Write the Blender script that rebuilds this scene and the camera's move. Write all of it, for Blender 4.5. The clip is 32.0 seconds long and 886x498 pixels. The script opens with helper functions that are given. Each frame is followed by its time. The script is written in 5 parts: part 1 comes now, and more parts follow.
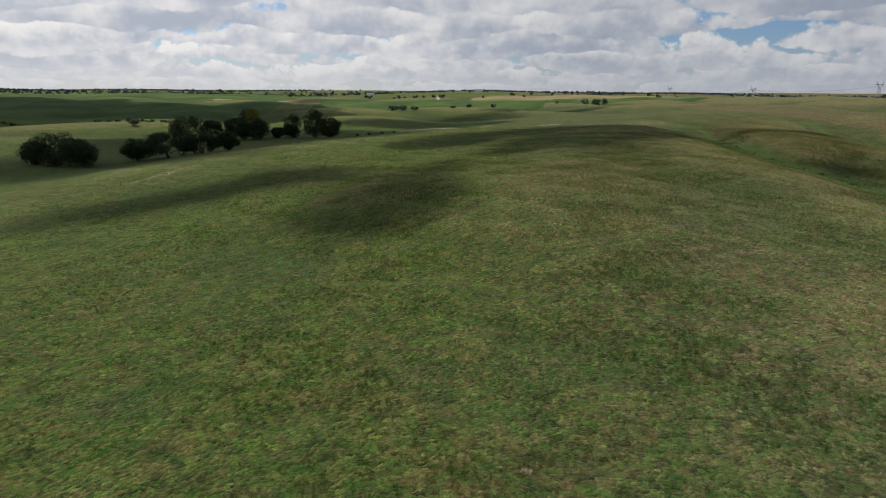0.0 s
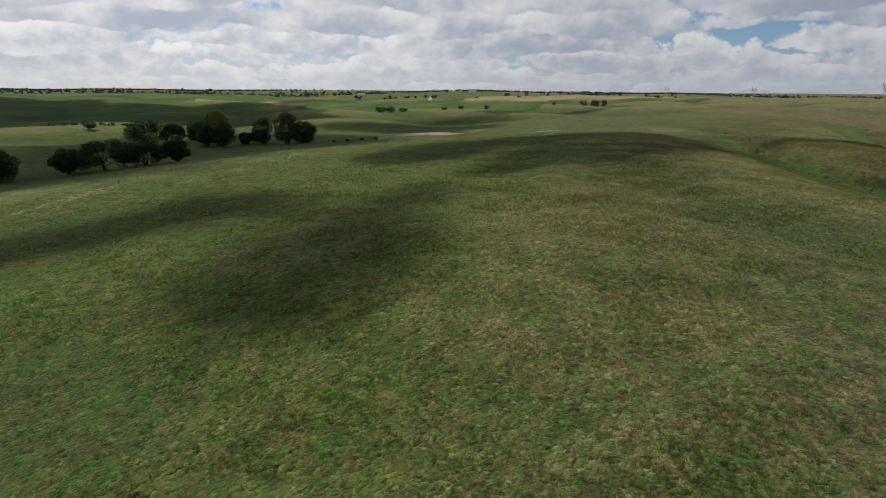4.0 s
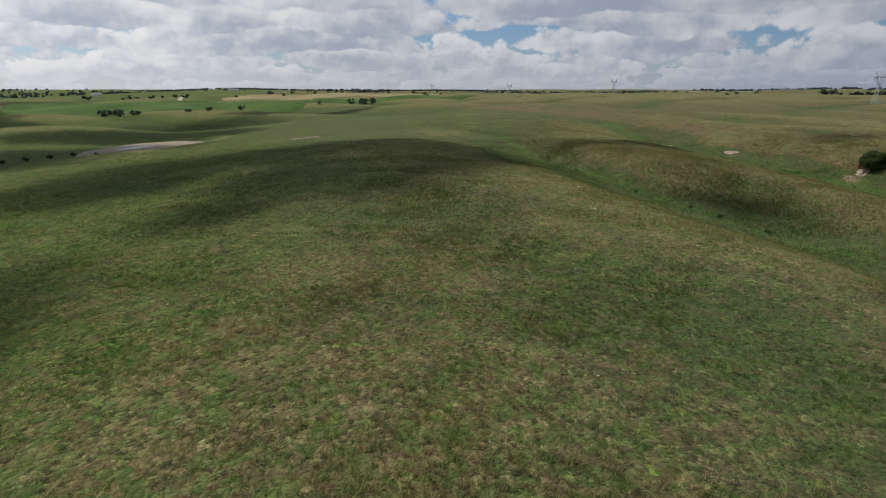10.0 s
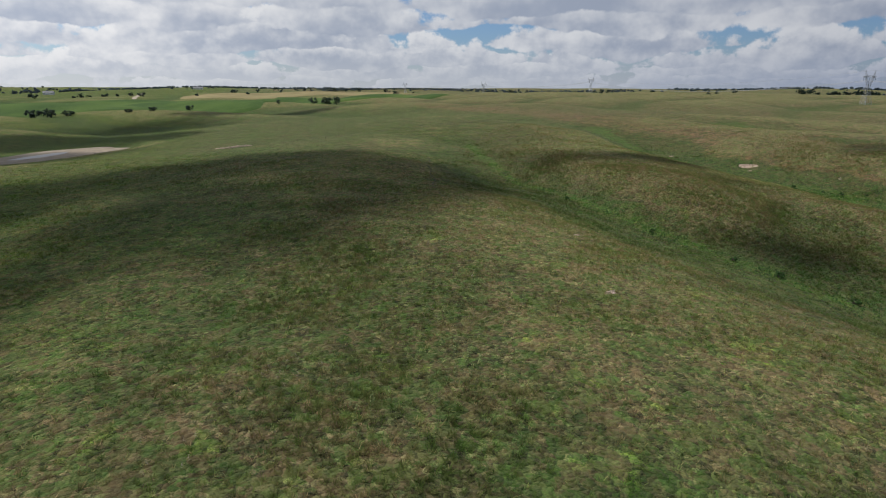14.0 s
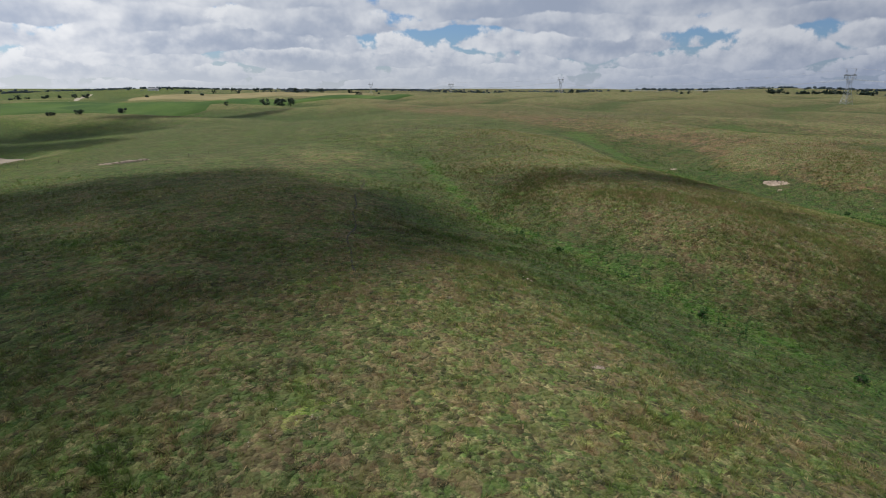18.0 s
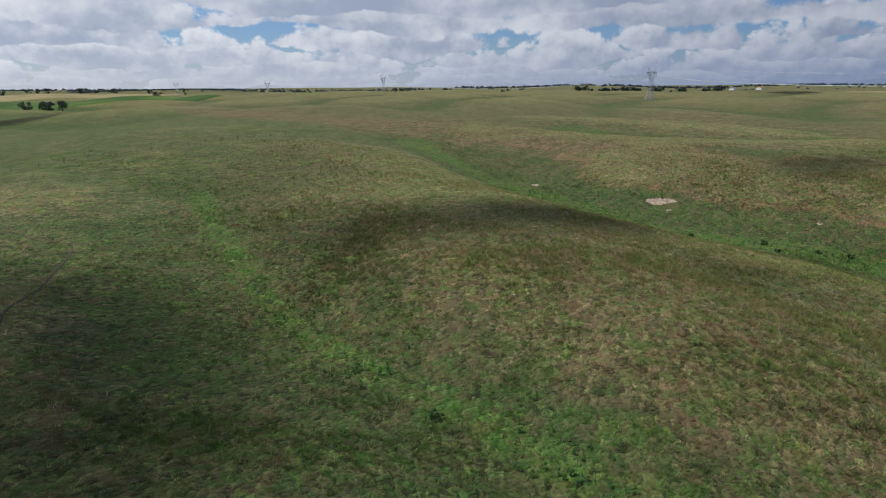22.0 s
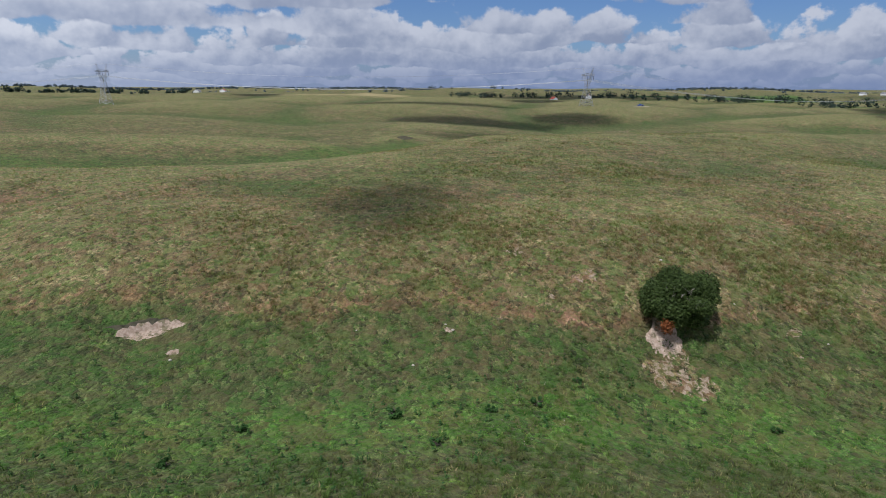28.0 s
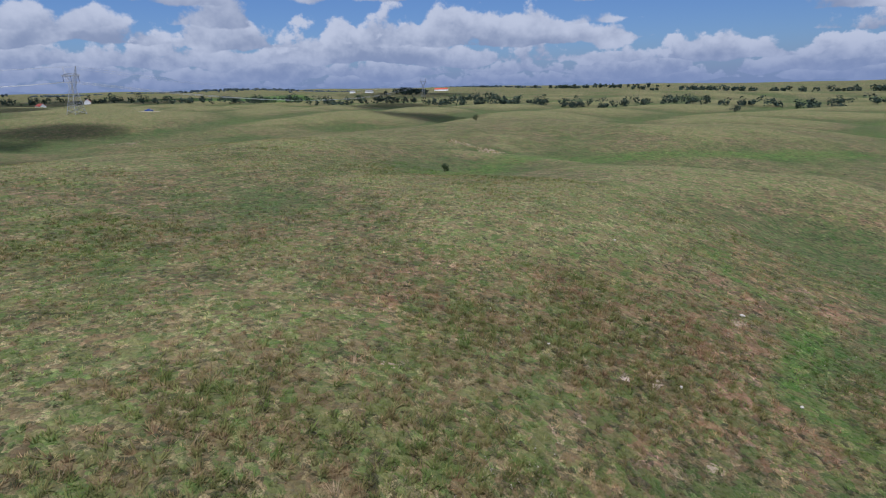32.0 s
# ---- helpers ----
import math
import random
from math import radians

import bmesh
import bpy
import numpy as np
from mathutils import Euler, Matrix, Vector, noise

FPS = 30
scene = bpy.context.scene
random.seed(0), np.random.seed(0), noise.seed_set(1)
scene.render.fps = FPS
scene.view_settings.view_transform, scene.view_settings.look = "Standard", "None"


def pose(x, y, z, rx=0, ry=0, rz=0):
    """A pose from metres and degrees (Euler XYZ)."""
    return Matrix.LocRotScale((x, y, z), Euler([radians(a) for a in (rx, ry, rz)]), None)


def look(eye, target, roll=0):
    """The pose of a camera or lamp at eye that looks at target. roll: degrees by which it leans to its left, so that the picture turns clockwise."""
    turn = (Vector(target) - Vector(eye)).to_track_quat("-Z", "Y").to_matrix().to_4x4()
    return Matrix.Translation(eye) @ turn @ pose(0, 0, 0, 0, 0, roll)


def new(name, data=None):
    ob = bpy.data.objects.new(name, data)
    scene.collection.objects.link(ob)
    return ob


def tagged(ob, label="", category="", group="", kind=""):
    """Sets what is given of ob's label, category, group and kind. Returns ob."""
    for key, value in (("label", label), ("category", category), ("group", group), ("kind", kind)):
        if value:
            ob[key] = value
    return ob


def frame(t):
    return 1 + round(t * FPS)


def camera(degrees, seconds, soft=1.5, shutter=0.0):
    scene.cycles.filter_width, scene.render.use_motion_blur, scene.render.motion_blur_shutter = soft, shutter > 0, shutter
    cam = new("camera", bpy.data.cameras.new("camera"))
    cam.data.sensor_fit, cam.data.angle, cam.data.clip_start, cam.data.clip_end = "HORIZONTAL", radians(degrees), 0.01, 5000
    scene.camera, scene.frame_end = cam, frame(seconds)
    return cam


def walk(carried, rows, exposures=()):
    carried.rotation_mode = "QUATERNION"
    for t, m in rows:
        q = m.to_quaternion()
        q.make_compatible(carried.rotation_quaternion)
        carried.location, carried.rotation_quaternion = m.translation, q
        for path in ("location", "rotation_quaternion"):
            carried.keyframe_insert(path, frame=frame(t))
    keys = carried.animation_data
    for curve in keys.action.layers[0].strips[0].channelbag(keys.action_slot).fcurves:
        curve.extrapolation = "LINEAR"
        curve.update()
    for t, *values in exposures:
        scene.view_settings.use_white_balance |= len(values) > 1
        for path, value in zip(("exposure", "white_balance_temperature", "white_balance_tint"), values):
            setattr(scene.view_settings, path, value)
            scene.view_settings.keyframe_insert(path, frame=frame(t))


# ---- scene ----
# the film's exposure opens a little as it turns away from the sun
EXPOSURES = [(0.0, -0.30, 6500.0, 10.0), (6.0, -0.29, 6450.0, 10.0), (10.0, -0.23, 6400.0, 10.0), (14.5, -0.16, 6300.0, 10.0), (20.0, -0.08, 6150.0, 10.0),
             (24.0, 0.0, 6000.0, 11.0), (28.0, 0.12, 5950.0, 12.0), (32.0, 0.14, 5650.0, 14.0)]
cam = camera(72.95, 32.0, 1.0)
# seconds, place, tilt, lean, turn
PATH = [
    (0.0, -0.00, -0.00, 25.00, 75.23, -0.35, 5.30),
    (0.5, 0.19, 6.54, 25.12, 75.22, -0.32, 5.27),
    (1.0, 0.39, 13.03, 25.25, 75.21, -0.34, 5.23),
    (1.5, 0.68, 19.47, 25.44, 75.20, -0.39, 5.21),
    (2.0, 0.94, 25.58, 25.67, 75.30, -0.44, 5.20),
    (2.5, 1.16, 31.03, 25.81, 75.21, -0.41, 5.20),
    (4.5, 0.66, 53.16, 26.04, 75.22, -0.42, 4.25),
    (5.0, 0.74, 58.51, 26.02, 75.22, -0.33, 1.69),
    (5.5, 0.92, 63.82, 25.99, 75.18, -0.40, 1.62),
    (6.0, 1.29, 69.11, 25.97, 75.16, -0.46, 1.56),
    (6.5, 1.96, 74.59, 25.97, 75.16, -0.35, -1.33),
    (7.0, 2.93, 80.16, 25.99, 75.13, -0.22, -5.00),
    (7.5, 4.28, 85.85, 25.99, 75.13, -0.04, -8.69),
    (8.0, 5.99, 91.50, 25.97, 75.11, 0.07, -12.33),
    (8.5, 8.08, 97.09, 25.97, 75.12, 0.29, -15.66),
    (9.0, 10.34, 102.71, 25.99, 75.12, 0.28, -16.17),
    (9.5, 12.65, 108.39, 25.97, 75.08, 0.10, -16.16),
    (10.0, 15.01, 114.00, 25.96, 75.08, 0.02, -16.17),
    (10.5, 17.41, 119.60, 25.94, 75.07, -0.05, -16.16),
    (11.0, 19.88, 125.20, 25.92, 75.06, -0.12, -16.13),
    (11.5, 22.39, 130.67, 25.91, 75.07, -0.08, -16.55),
    (12.0, 24.96, 136.30, 25.90, 75.04, -0.02, -18.39),
    (12.5, 27.63, 141.98, 25.91, 75.05, -0.14, -18.43),
    (13.0, 30.34, 147.81, 25.98, 75.04, -0.11, -18.46),
    (13.5, 33.04, 153.60, 26.03, 75.02, -0.16, -18.43),
    (14.0, 35.75, 159.37, 26.08, 74.96, -0.13, -18.44),
    (14.5, 38.47, 165.22, 26.10, 74.93, -0.06, -18.40),
    (16.5, 49.57, 186.49, 25.42, 74.98, -0.19, -18.27),
    (17.0, 51.97, 191.92, 25.32, 75.01, -0.23, -18.27),
    (17.5, 54.43, 197.36, 25.26, 75.04, -0.16, -19.31),
    (18.0, 57.01, 202.78, 25.26, 75.03, 0.01, -21.32),
    (18.5, 59.76, 208.17, 25.29, 74.99, 0.12, -23.03),
    (19.0, 62.57, 213.57, 25.31, 74.95, 0.12, -24.05),
    (19.5, 65.47, 218.95, 25.30, 74.96, 0.12, -24.06),
    (20.0, 68.37, 224.36, 25.30, 74.95, 0.06, -24.03),
    (20.5, 71.26, 229.83, 25.31, 74.95, 0.04, -24.03),
    (21.0, 74.18, 235.22, 25.33, 74.91, 0.05, -24.01),
    (21.5, 77.34, 240.16, 25.33, 74.90, 0.14, -29.63),
    (22.0, 80.92, 244.90, 25.32, 74.86, 0.38, -37.60),
    (22.5, 84.98, 249.27, 25.33, 74.78, 0.56, -44.59),
    (23.0, 89.36, 253.18, 25.34, 74.72, 0.68, -49.10),
    (23.5, 93.80, 256.76, 25.33, 74.70, 0.61, -49.17),
    (24.0, 98.52, 260.48, 25.31, 74.73, 0.60, -49.21),
    (24.5, 103.31, 264.22, 25.25, 74.74, 0.57, -49.26),
    (26.5, 123.96, 278.83, 24.86, 74.69, -0.84, -64.43),
    (27.0, 129.93, 280.91, 24.87, 74.77, -0.66, -71.43),
    (27.5, 136.32, 282.21, 24.85, 74.87, -0.40, -78.16),
    (28.0, 142.83, 282.73, 24.83, 74.98, -0.22, -84.46),
    (28.5, 149.43, 282.63, 24.80, 75.01, -0.04, -89.94),
    (29.0, 155.97, 282.21, 24.76, 75.02, 0.05, -91.99),
    (29.5, 162.29, 281.02, 24.74, 75.01, 0.34, -103.69),
    (30.0, 168.32, 279.25, 24.62, 74.89, 0.67, -112.71),
    (30.5, 174.06, 276.78, 24.56, 74.90, 0.53, -112.81),
    (31.0, 179.49, 273.88, 24.55, 74.91, 0.72, -118.08),
    (31.5, 184.79, 270.61, 24.49, 74.90, 0.89, -124.51),
    (32.0, 190.06, 267.00, 24.39, 74.89, 0.93, -127.22),
]
walk(cam, [(t, pose(x, y, z, a, b, c)) for t, x, y, z, a, b, c in PATH], EXPOSURES)

# ---- light ----
SUN_AZ, SUN_EL = radians(-58), radians(62)      # from +y, clockwise; height over the horizon
sun_dir = Vector((math.sin(SUN_AZ) * math.cos(SUN_EL), math.cos(SUN_AZ) * math.cos(SUN_EL), math.sin(SUN_EL)))
sun_data = bpy.data.lights.new("sun", "SUN")
sun_data.energy, sun_data.angle, sun_data.color = 3.9, radians(1.5), (1.0, 0.96, 0.90)
sun = new("sun", sun_data)
sun.matrix_world = look(sun_dir * 900, (0, 0, 0))


class Graph:
    """Short hand for node trees."""

    def __init__(self, tree):
        self.tree = tree
        tree.nodes.clear()

    def put(self, socket, value):
        if isinstance(value, bpy.types.NodeSocket):
            self.tree.links.new(value, socket)
        elif value is not None:
            socket.default_value = value

    def node(self, kind, out=0, props=(), **inputs):
        n = self.tree.nodes.new(kind)
        for k, v in dict(props).items():
            setattr(n, k, v)
        for k, v in inputs.items():
            self.put(n.inputs[int(k[1:])] if k[0] == "i" and k[1:].isdigit() else n.inputs[k], v)
        return n.outputs[out]

    def math(self, op, a, b=0.0, c=0.0):
        return self.node("ShaderNodeMath", 0, {"operation": op}, i0=a, i1=b, i2=c)

    def vec(self, op, a, b=(0, 0, 0)):
        return self.node("ShaderNodeVectorMath", 0, {"operation": op}, i0=a, i1=b)

    def noise(self, vector, scale, detail=3.0, rough=0.55, out=0, warp=0.0):
        return self.node("ShaderNodeTexNoise", out, Vector=vector, Scale=scale, Detail=detail, Roughness=rough, Distortion=warp)

    def step(self, value, lo, hi, a=0.0, b=1.0):
        return self.node("ShaderNodeMapRange", 0, {"interpolation_type": "SMOOTHSTEP"}, i0=value, i1=lo, i2=hi, i3=a, i4=b)

    def mix(self, factor, a, b, blend="MIX"):
        n = self.tree.nodes.new("ShaderNodeMix")
        n.data_type, n.blend_type = "RGBA", blend
        for i, v in ((0, factor), (6, a), (7, b)):
            self.put(n.inputs[i], (*v, 1.0) if isinstance(v, tuple) and len(v) == 3 else v)
        return n.outputs[2]


# ---- sky: clear air with a field of fair-weather cumulus ----
world = bpy.data.worlds.new("sky")
scene.world = world
world.use_nodes = True
g = Graph(world.node_tree)
air = g.node("ShaderNodeTexSky", 0, {"sky_type": "NISHITA", "sun_disc": False, "sun_elevation": SUN_EL, "sun_rotation": SUN_AZ,
                                     "altitude": 500.0, "air_density": 1.0, "dust_density": 1.0, "ozone_density": 1.5})
way = g.node("ShaderNodeTexCoord", 0)
sxyz = g.node("ShaderNodeSeparateXYZ", 0, i0=way).node
up = g.math("MAXIMUM", sxyz.outputs[2], 0.0)


def cloud_field(rise):
    """Where the cloud field is sampled: shrinking towards the horizon, stretched sideways. rise: a look at the cloud just above."""
    h = g.math("ADD", up, rise)
    k = g.math("DIVIDE", 1.0, g.math("ADD", g.math("MULTIPLY", h, 0.16), 0.16))
    return g.node("ShaderNodeCombineXYZ", 0, X=g.math("MULTIPLY", sxyz.outputs[0], k), Y=g.math("MULTIPLY", sxyz.outputs[1], k), Z=g.math("MULTIPLY", g.math("MULTIPLY", h, k), 1.35))


here, above = cloud_field(0.0), cloud_field(0.016)
puff = g.noise(here, 2.3, 9.0, 0.54)
puff_up = g.noise(above, 2.3, 9.0, 0.54)
broad = g.noise(here, 0.55, 2.0, 0.5)
# the field thins out to the south-east and overhead
toward = g.vec("DOT_PRODUCT", way, (0.75, -0.66, 0.0)).node.outputs[1]
cover = g.math("ADD", g.math("MULTIPLY", g.math("SUBTRACT", broad, 0.5), 0.25), g.math("MULTIPLY", toward, -0.05))
cover = g.math("SUBTRACT", cover, g.step(up, 0.12, 0.7, 0.0, 0.05))
dens = g.math("ADD", puff, cover)
body = g.step(dens, 0.355, 0.455)
relief = g.math("MULTIPLY", g.math("SUBTRACT", puff, puff_up), 5.0)
thick = g.step(dens, 0.44, 0.66)
shade = g.math("ADD", g.math("SUBTRACT", 0.72, g.math("MULTIPLY", thick, 0.45)), relief)
lit = g.mix(g.step(shade, 0.0, 1.0), (0.50, 0.56, 0.68), (0.93, 0.95, 0.99))
blue = g.mix(1.0, air, (0.082, 0.100, 0.128), "MULTIPLY")
overhead = g.mix(body, blue, lit)

# low over the land the clouds stand side by side: rows of flat grey bases under lit, ragged tops, smaller row by row to the horizon
flat = g.vec("NORMALIZE", g.node("ShaderNodeCombineXYZ", 0, X=sxyz.outputs[0], Y=sxyz.outputs[1], Z=0.0))
gaps = g.step(toward, 0.15, 0.95)
rows_sky = blue
for base, thick_row, size, clear in ((0.006, 0.026, 15.0, 0.0), (0.020, 0.038, 11.0, 0.0), (0.040, 0.052, 8.0, 0.15), (0.064, 0.066, 6.2, 0.55), (0.094, 0.082, 4.9, 1.0), (0.130, 0.10, 3.9, 1.0), (0.175, 0.12, 3.1, 1.0)):
    wave = g.math("MULTIPLY", g.math("SUBTRACT", g.noise(flat, size * 0.5, 2.0, 0.5), 0.5), thick_row * 0.8)
    over = g.math("DIVIDE", g.math("SUBTRACT", g.math("SUBTRACT", up, base), wave), thick_row)
    spot = g.vec("ADD", g.vec("MULTIPLY", flat, (size, size, 0.0)), g.node("ShaderNodeCombineXYZ", 0, X=base * 91.0, Y=0.0, Z=g.math("MULTIPLY", up, size * 1.2)))
    lump = g.noise(spot, 1.0, 8.0, 0.56)
    lump_up = g.noise(g.vec("ADD", spot, (-0.03, 0.05, 0.13)), 1.0, 5.0, 0.56)
    fall = g.math("ADD", g.math("MULTIPLY", g.math("MAXIMUM", over, 0.0), 0.20), g.math("MULTIPLY", g.math("MAXIMUM", g.math("MULTIPLY", over, -1.0), 0.0), 0.85))
    need = g.math("ADD", g.math("MULTIPLY", gaps, 0.15 * clear), 0.36)
    full = g.math("SUBTRACT", g.math("SUBTRACT", lump, need), fall)
    lighted = g.math("ADD", g.math("MULTIPLY", over, 0.55), g.math("MULTIPLY", g.math("SUBTRACT", lump, lump_up), 4.6))
    lighted = g.math("SUBTRACT", g.math("ADD", lighted, 0.42), g.math("MULTIPLY", g.step(full, 0.05, 0.25), 0.22))
    tone = g.mix(g.step(lighted, -0.15, 1.0), (0.47, 0.53, 0.65), (0.98, 0.985, 1.0))
    rows_sky = g.mix(g.step(full, 0.0, 0.045), rows_sky, tone)
sky = g.mix(g.step(up, 0.20, 0.32), rows_sky, overhead)
haze = g.step(up, -0.012, 0.075, 0.88, 0.0)
hue = g.mix(g.step(toward, -0.6, 0.9), (0.70, 0.73, 0.78), (0.36, 0.45, 0.66))
sky = g.mix(haze, sky, hue)
sky = g.mix(1.0, sky, g.mix(g.step(toward, -0.55, 0.75), g.mix(g.step(toward, -1.0, -0.5), (1.42, 1.38, 1.33), (1.0, 1.0, 1.0)), (0.63, 0.65, 0.70)), "MULTIPLY")
back = g.node("ShaderNodeBackground", 0, Color=sky, Strength=0.78)
g.tree.links.new(back, g.tree.nodes.new("ShaderNodeOutputWorld").inputs[0])

# ---- materials ----
def material(name):
    m = bpy.data.materials.new(name)
    m.use_nodes = True
    return m, Graph(m.node_tree)


def finish(gr, color, rough, normal=None, metal=0.0, spec=0.3, **more):
    b = gr.node("ShaderNodeBsdfPrincipled", 0, **{"Base Color": color if not isinstance(color, tuple) else (*color, 1.0), "Roughness": rough, "Metallic": metal, "Specular IOR Level": spec}, **more)
    if normal is not None:
        gr.put(b.node.inputs["Normal"], normal)
    gr.tree.links.new(b, gr.tree.nodes.new("ShaderNodeOutputMaterial").inputs[0])
    return b


def relief_of(gr, value, strength, distance):
    return gr.node("ShaderNodeBump", 0, Strength=strength, Distance=distance, Height=value)


def position(gr):
    return gr.node("ShaderNodeNewGeometry", 0)


def stand_tint(gr, pos, wet, tall, rise, patch):
    """How the whole stand of grass varies: parched on the crests and in the east, rank in the hollows, lush in the
    draws. Crest and hollow tones also stand in for relief shading.
    """
    big = gr.noise(pos, 0.035, 3, 0.55, warp=1.0)
    t = gr.mix(gr.step(big, 0.42, 0.58), (0.80, 0.92, 0.74), (0.92, 0.93, 0.88))
    drift = gr.noise(pos, 0.30, 5, 0.68, warp=0.7)
    t = gr.mix(1.0, t, gr.mix(gr.step(drift, 0.42, 0.57), (0.72, 0.80, 0.72), (1.18, 1.10, 1.08)), "MULTIPLY")
    west = gr.step(gr.node("ShaderNodeSeparateXYZ", 0, i0=pos), 35.0, -15.0, 0.0, 0.8)
    t = gr.mix(1.0, t, gr.mix(west, (1.0, 1.0, 1.0), (0.90, 1.02, 0.62)), "MULTIPLY")
    east = gr.math("MULTIPLY", gr.step(gr.node("ShaderNodeSeparateXYZ", 0, i0=pos), 190.0, 203.0), gr.step(gr.node("ShaderNodeSeparateXYZ", 0, i0=pos), 252.0, 224.0, 0.5, 1.0))
    t = gr.mix(1.0, t, gr.mix(east, (1.0, 1.0, 1.0), (1.40, 1.02, 1.16)), "MULTIPLY")
    # pale crests and dark hollows: dry and rank grass plus painted relief shading
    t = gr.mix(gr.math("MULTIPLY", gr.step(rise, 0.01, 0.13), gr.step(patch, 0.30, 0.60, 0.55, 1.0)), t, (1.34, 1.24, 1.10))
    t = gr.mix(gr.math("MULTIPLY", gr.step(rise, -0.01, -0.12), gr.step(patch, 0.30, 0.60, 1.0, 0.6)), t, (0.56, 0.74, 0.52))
    t = gr.mix(gr.math("MULTIPLY", tall, 0.5), t, (0.96, 0.83, 0.77))
    t = gr.mix(1.0, t, (1.03, 1.0, 1.24), "MULTIPLY")
    return gr.mix(gr.math("MULTIPLY", wet, gr.step(gr.noise(pos, 0.25, 4, 0.6, warp=0.8), 0.40, 0.58, 0.5, 1.0)), t, (0.77, 0.98, 0.66))


def pasture_color(gr, pos, wet, tall, rise):
    """Short green grass, straw-brown bunches and darker forbs; lush and plain green where it is wet."""
    big = gr.noise(pos, 0.022, 4, 0.6, warp=0.6)
    patch = gr.noise(pos, 0.11, 5, 0.65, warp=0.9)
    clump = gr.noise(pos, 0.55, 5, 0.65, warp=0.5)
    tuft = gr.noise(pos, 1.9, 4, 0.65)
    grain = gr.noise(pos, 7.5, 5, 0.75)
    col = gr.mix(gr.step(patch, 0.40, 0.62), (0.060, 0.104, 0.020), (0.110, 0.110, 0.040))
    col = gr.mix(gr.math("MULTIPLY", gr.step(big, 0.50, 0.66), 0.75), col, (0.080, 0.130, 0.022))
    brown = gr.math("MULTIPLY", gr.step(clump, 0.485, 0.545), gr.step(big, 0.60, 0.40, 0.45, 0.95))
    col = gr.mix(brown, col, (0.132, 0.092, 0.044))
    where = gr.node("ShaderNodeSeparateXYZ", 0, i0=pos).node
    dry = gr.math("MULTIPLY", gr.step(where.outputs[0], 188.0, 214.0), gr.step(patch, 0.32, 0.58, 0.25, 0.85))
    col = gr.mix(dry, col, (0.150, 0.128, 0.072))
    bald = gr.math("MULTIPLY", gr.math("MULTIPLY", gr.step(where.outputs[0], 194.0, 203.0), gr.step(where.outputs[0], 238.0, 222.0)), gr.step(gr.noise(pos, 0.20, 6, 0.68, warp=1.4), 0.56, 0.66, 0.0, 0.8))
    col = gr.mix(bald, col, (0.250, 0.190, 0.140))
    fresh = gr.math("MULTIPLY", gr.step(where.outputs[0], 30.0, -60.0), gr.step(big, 0.35, 0.6, 0.2, 0.7))
    col = gr.mix(fresh, col, (0.092, 0.128, 0.016))
    bunch = gr.mix(gr.step(clump, 0.35, 0.62), (0.072, 0.072, 0.030), (0.122, 0.098, 0.052))
    col = gr.mix(gr.math("MULTIPLY", tall, gr.step(patch, 0.35, 0.55, 0.45, 0.85)), col, bunch)
    # crests paler, hollows darker: grass growth, and slope shading put into the colour
    crest_pale = gr.math("MULTIPLY", gr.step(rise, 0.02, 0.13), gr.step(patch, 0.3, 0.62, 0.10, 0.55))
    col = gr.mix(crest_pale, col, (0.158, 0.146, 0.062))
    hollow_dark = gr.math("MULTIPLY", gr.step(rise, -0.015, -0.13), gr.step(patch, 0.3, 0.62, 0.80, 0.40))
    col = gr.mix(hollow_dark, col, (0.040, 0.074, 0.016))
    mottle = gr.noise(pos, 1.0, 4, 0.6, warp=1.0)
    col = gr.mix(gr.math("MULTIPLY", gr.step(mottle, 0.53, 0.58), 0.65), col, (0.046, 0.108, 0.016))
    col = gr.mix(gr.math("MULTIPLY", gr.step(mottle, 0.46, 0.41), 0.55), col, (0.150, 0.112, 0.052))
    bright = gr.math("MULTIPLY", gr.step(gr.noise(pos, 0.19, 4, 0.6, warp=1.2), 0.57, 0.66), gr.step(clump, 0.3, 0.5, 0.3, 0.85))
    bright = gr.math("MULTIPLY", bright, gr.step(where.outputs[0], 200.0, 188.0, 0.25, 1.0))
    col = gr.mix(bright, col, (0.112, 0.180, 0.018))
    lush = gr.mix(gr.step(clump, 0.38, 0.60), (0.045, 0.105, 0.024), (0.075, 0.140, 0.030))
    col = gr.mix(gr.math("MULTIPLY", wet, gr.step(patch, 0.3, 0.6, 1.0, 0.65)), col, lush)
    col = gr.mix(gr.math("MULTIPLY", gr.step(tuft, 0.50, 0.56), 0.72), col, (0.030, 0.040, 0.012))
    col = gr.mix(gr.math("MULTIPLY", gr.step(tuft, 0.46, 0.41), 0.45), col, (0.150, 0.150, 0.056))
    col = gr.mix(gr.math("MULTIPLY", gr.step(grain, 0.51, 0.55), 0.62), col, (0.024, 0.032, 0.011))
    col = gr.mix(gr.math("MULTIPLY", gr.step(grain, 0.47, 0.41), 0.45), col, (0.180, 0.175, 0.080))
    bent = gr.vec("ADD", pos, gr.vec("MULTIPLY", gr.node("ShaderNodeTexNoise", 1, Vector=pos, Scale=1.3, Detail=3.0), (0.8, 0.8, 0.0)))
    for size, low, high in ((2.3, 0.46, 1.66), (0.85, 0.78, 1.24)):
        cell = gr.node("ShaderNodeTexVoronoi", 1, {"voronoi_dimensions": "2D"}, Vector=bent, Scale=size, Randomness=1.0)
        split = gr.node("ShaderNodeSeparateColor", 0, i0=cell).node
        col = gr.mix(1.0, col, gr.mix(split.outputs[0], (low, low, low), (high, high, high)), "MULTIPLY")
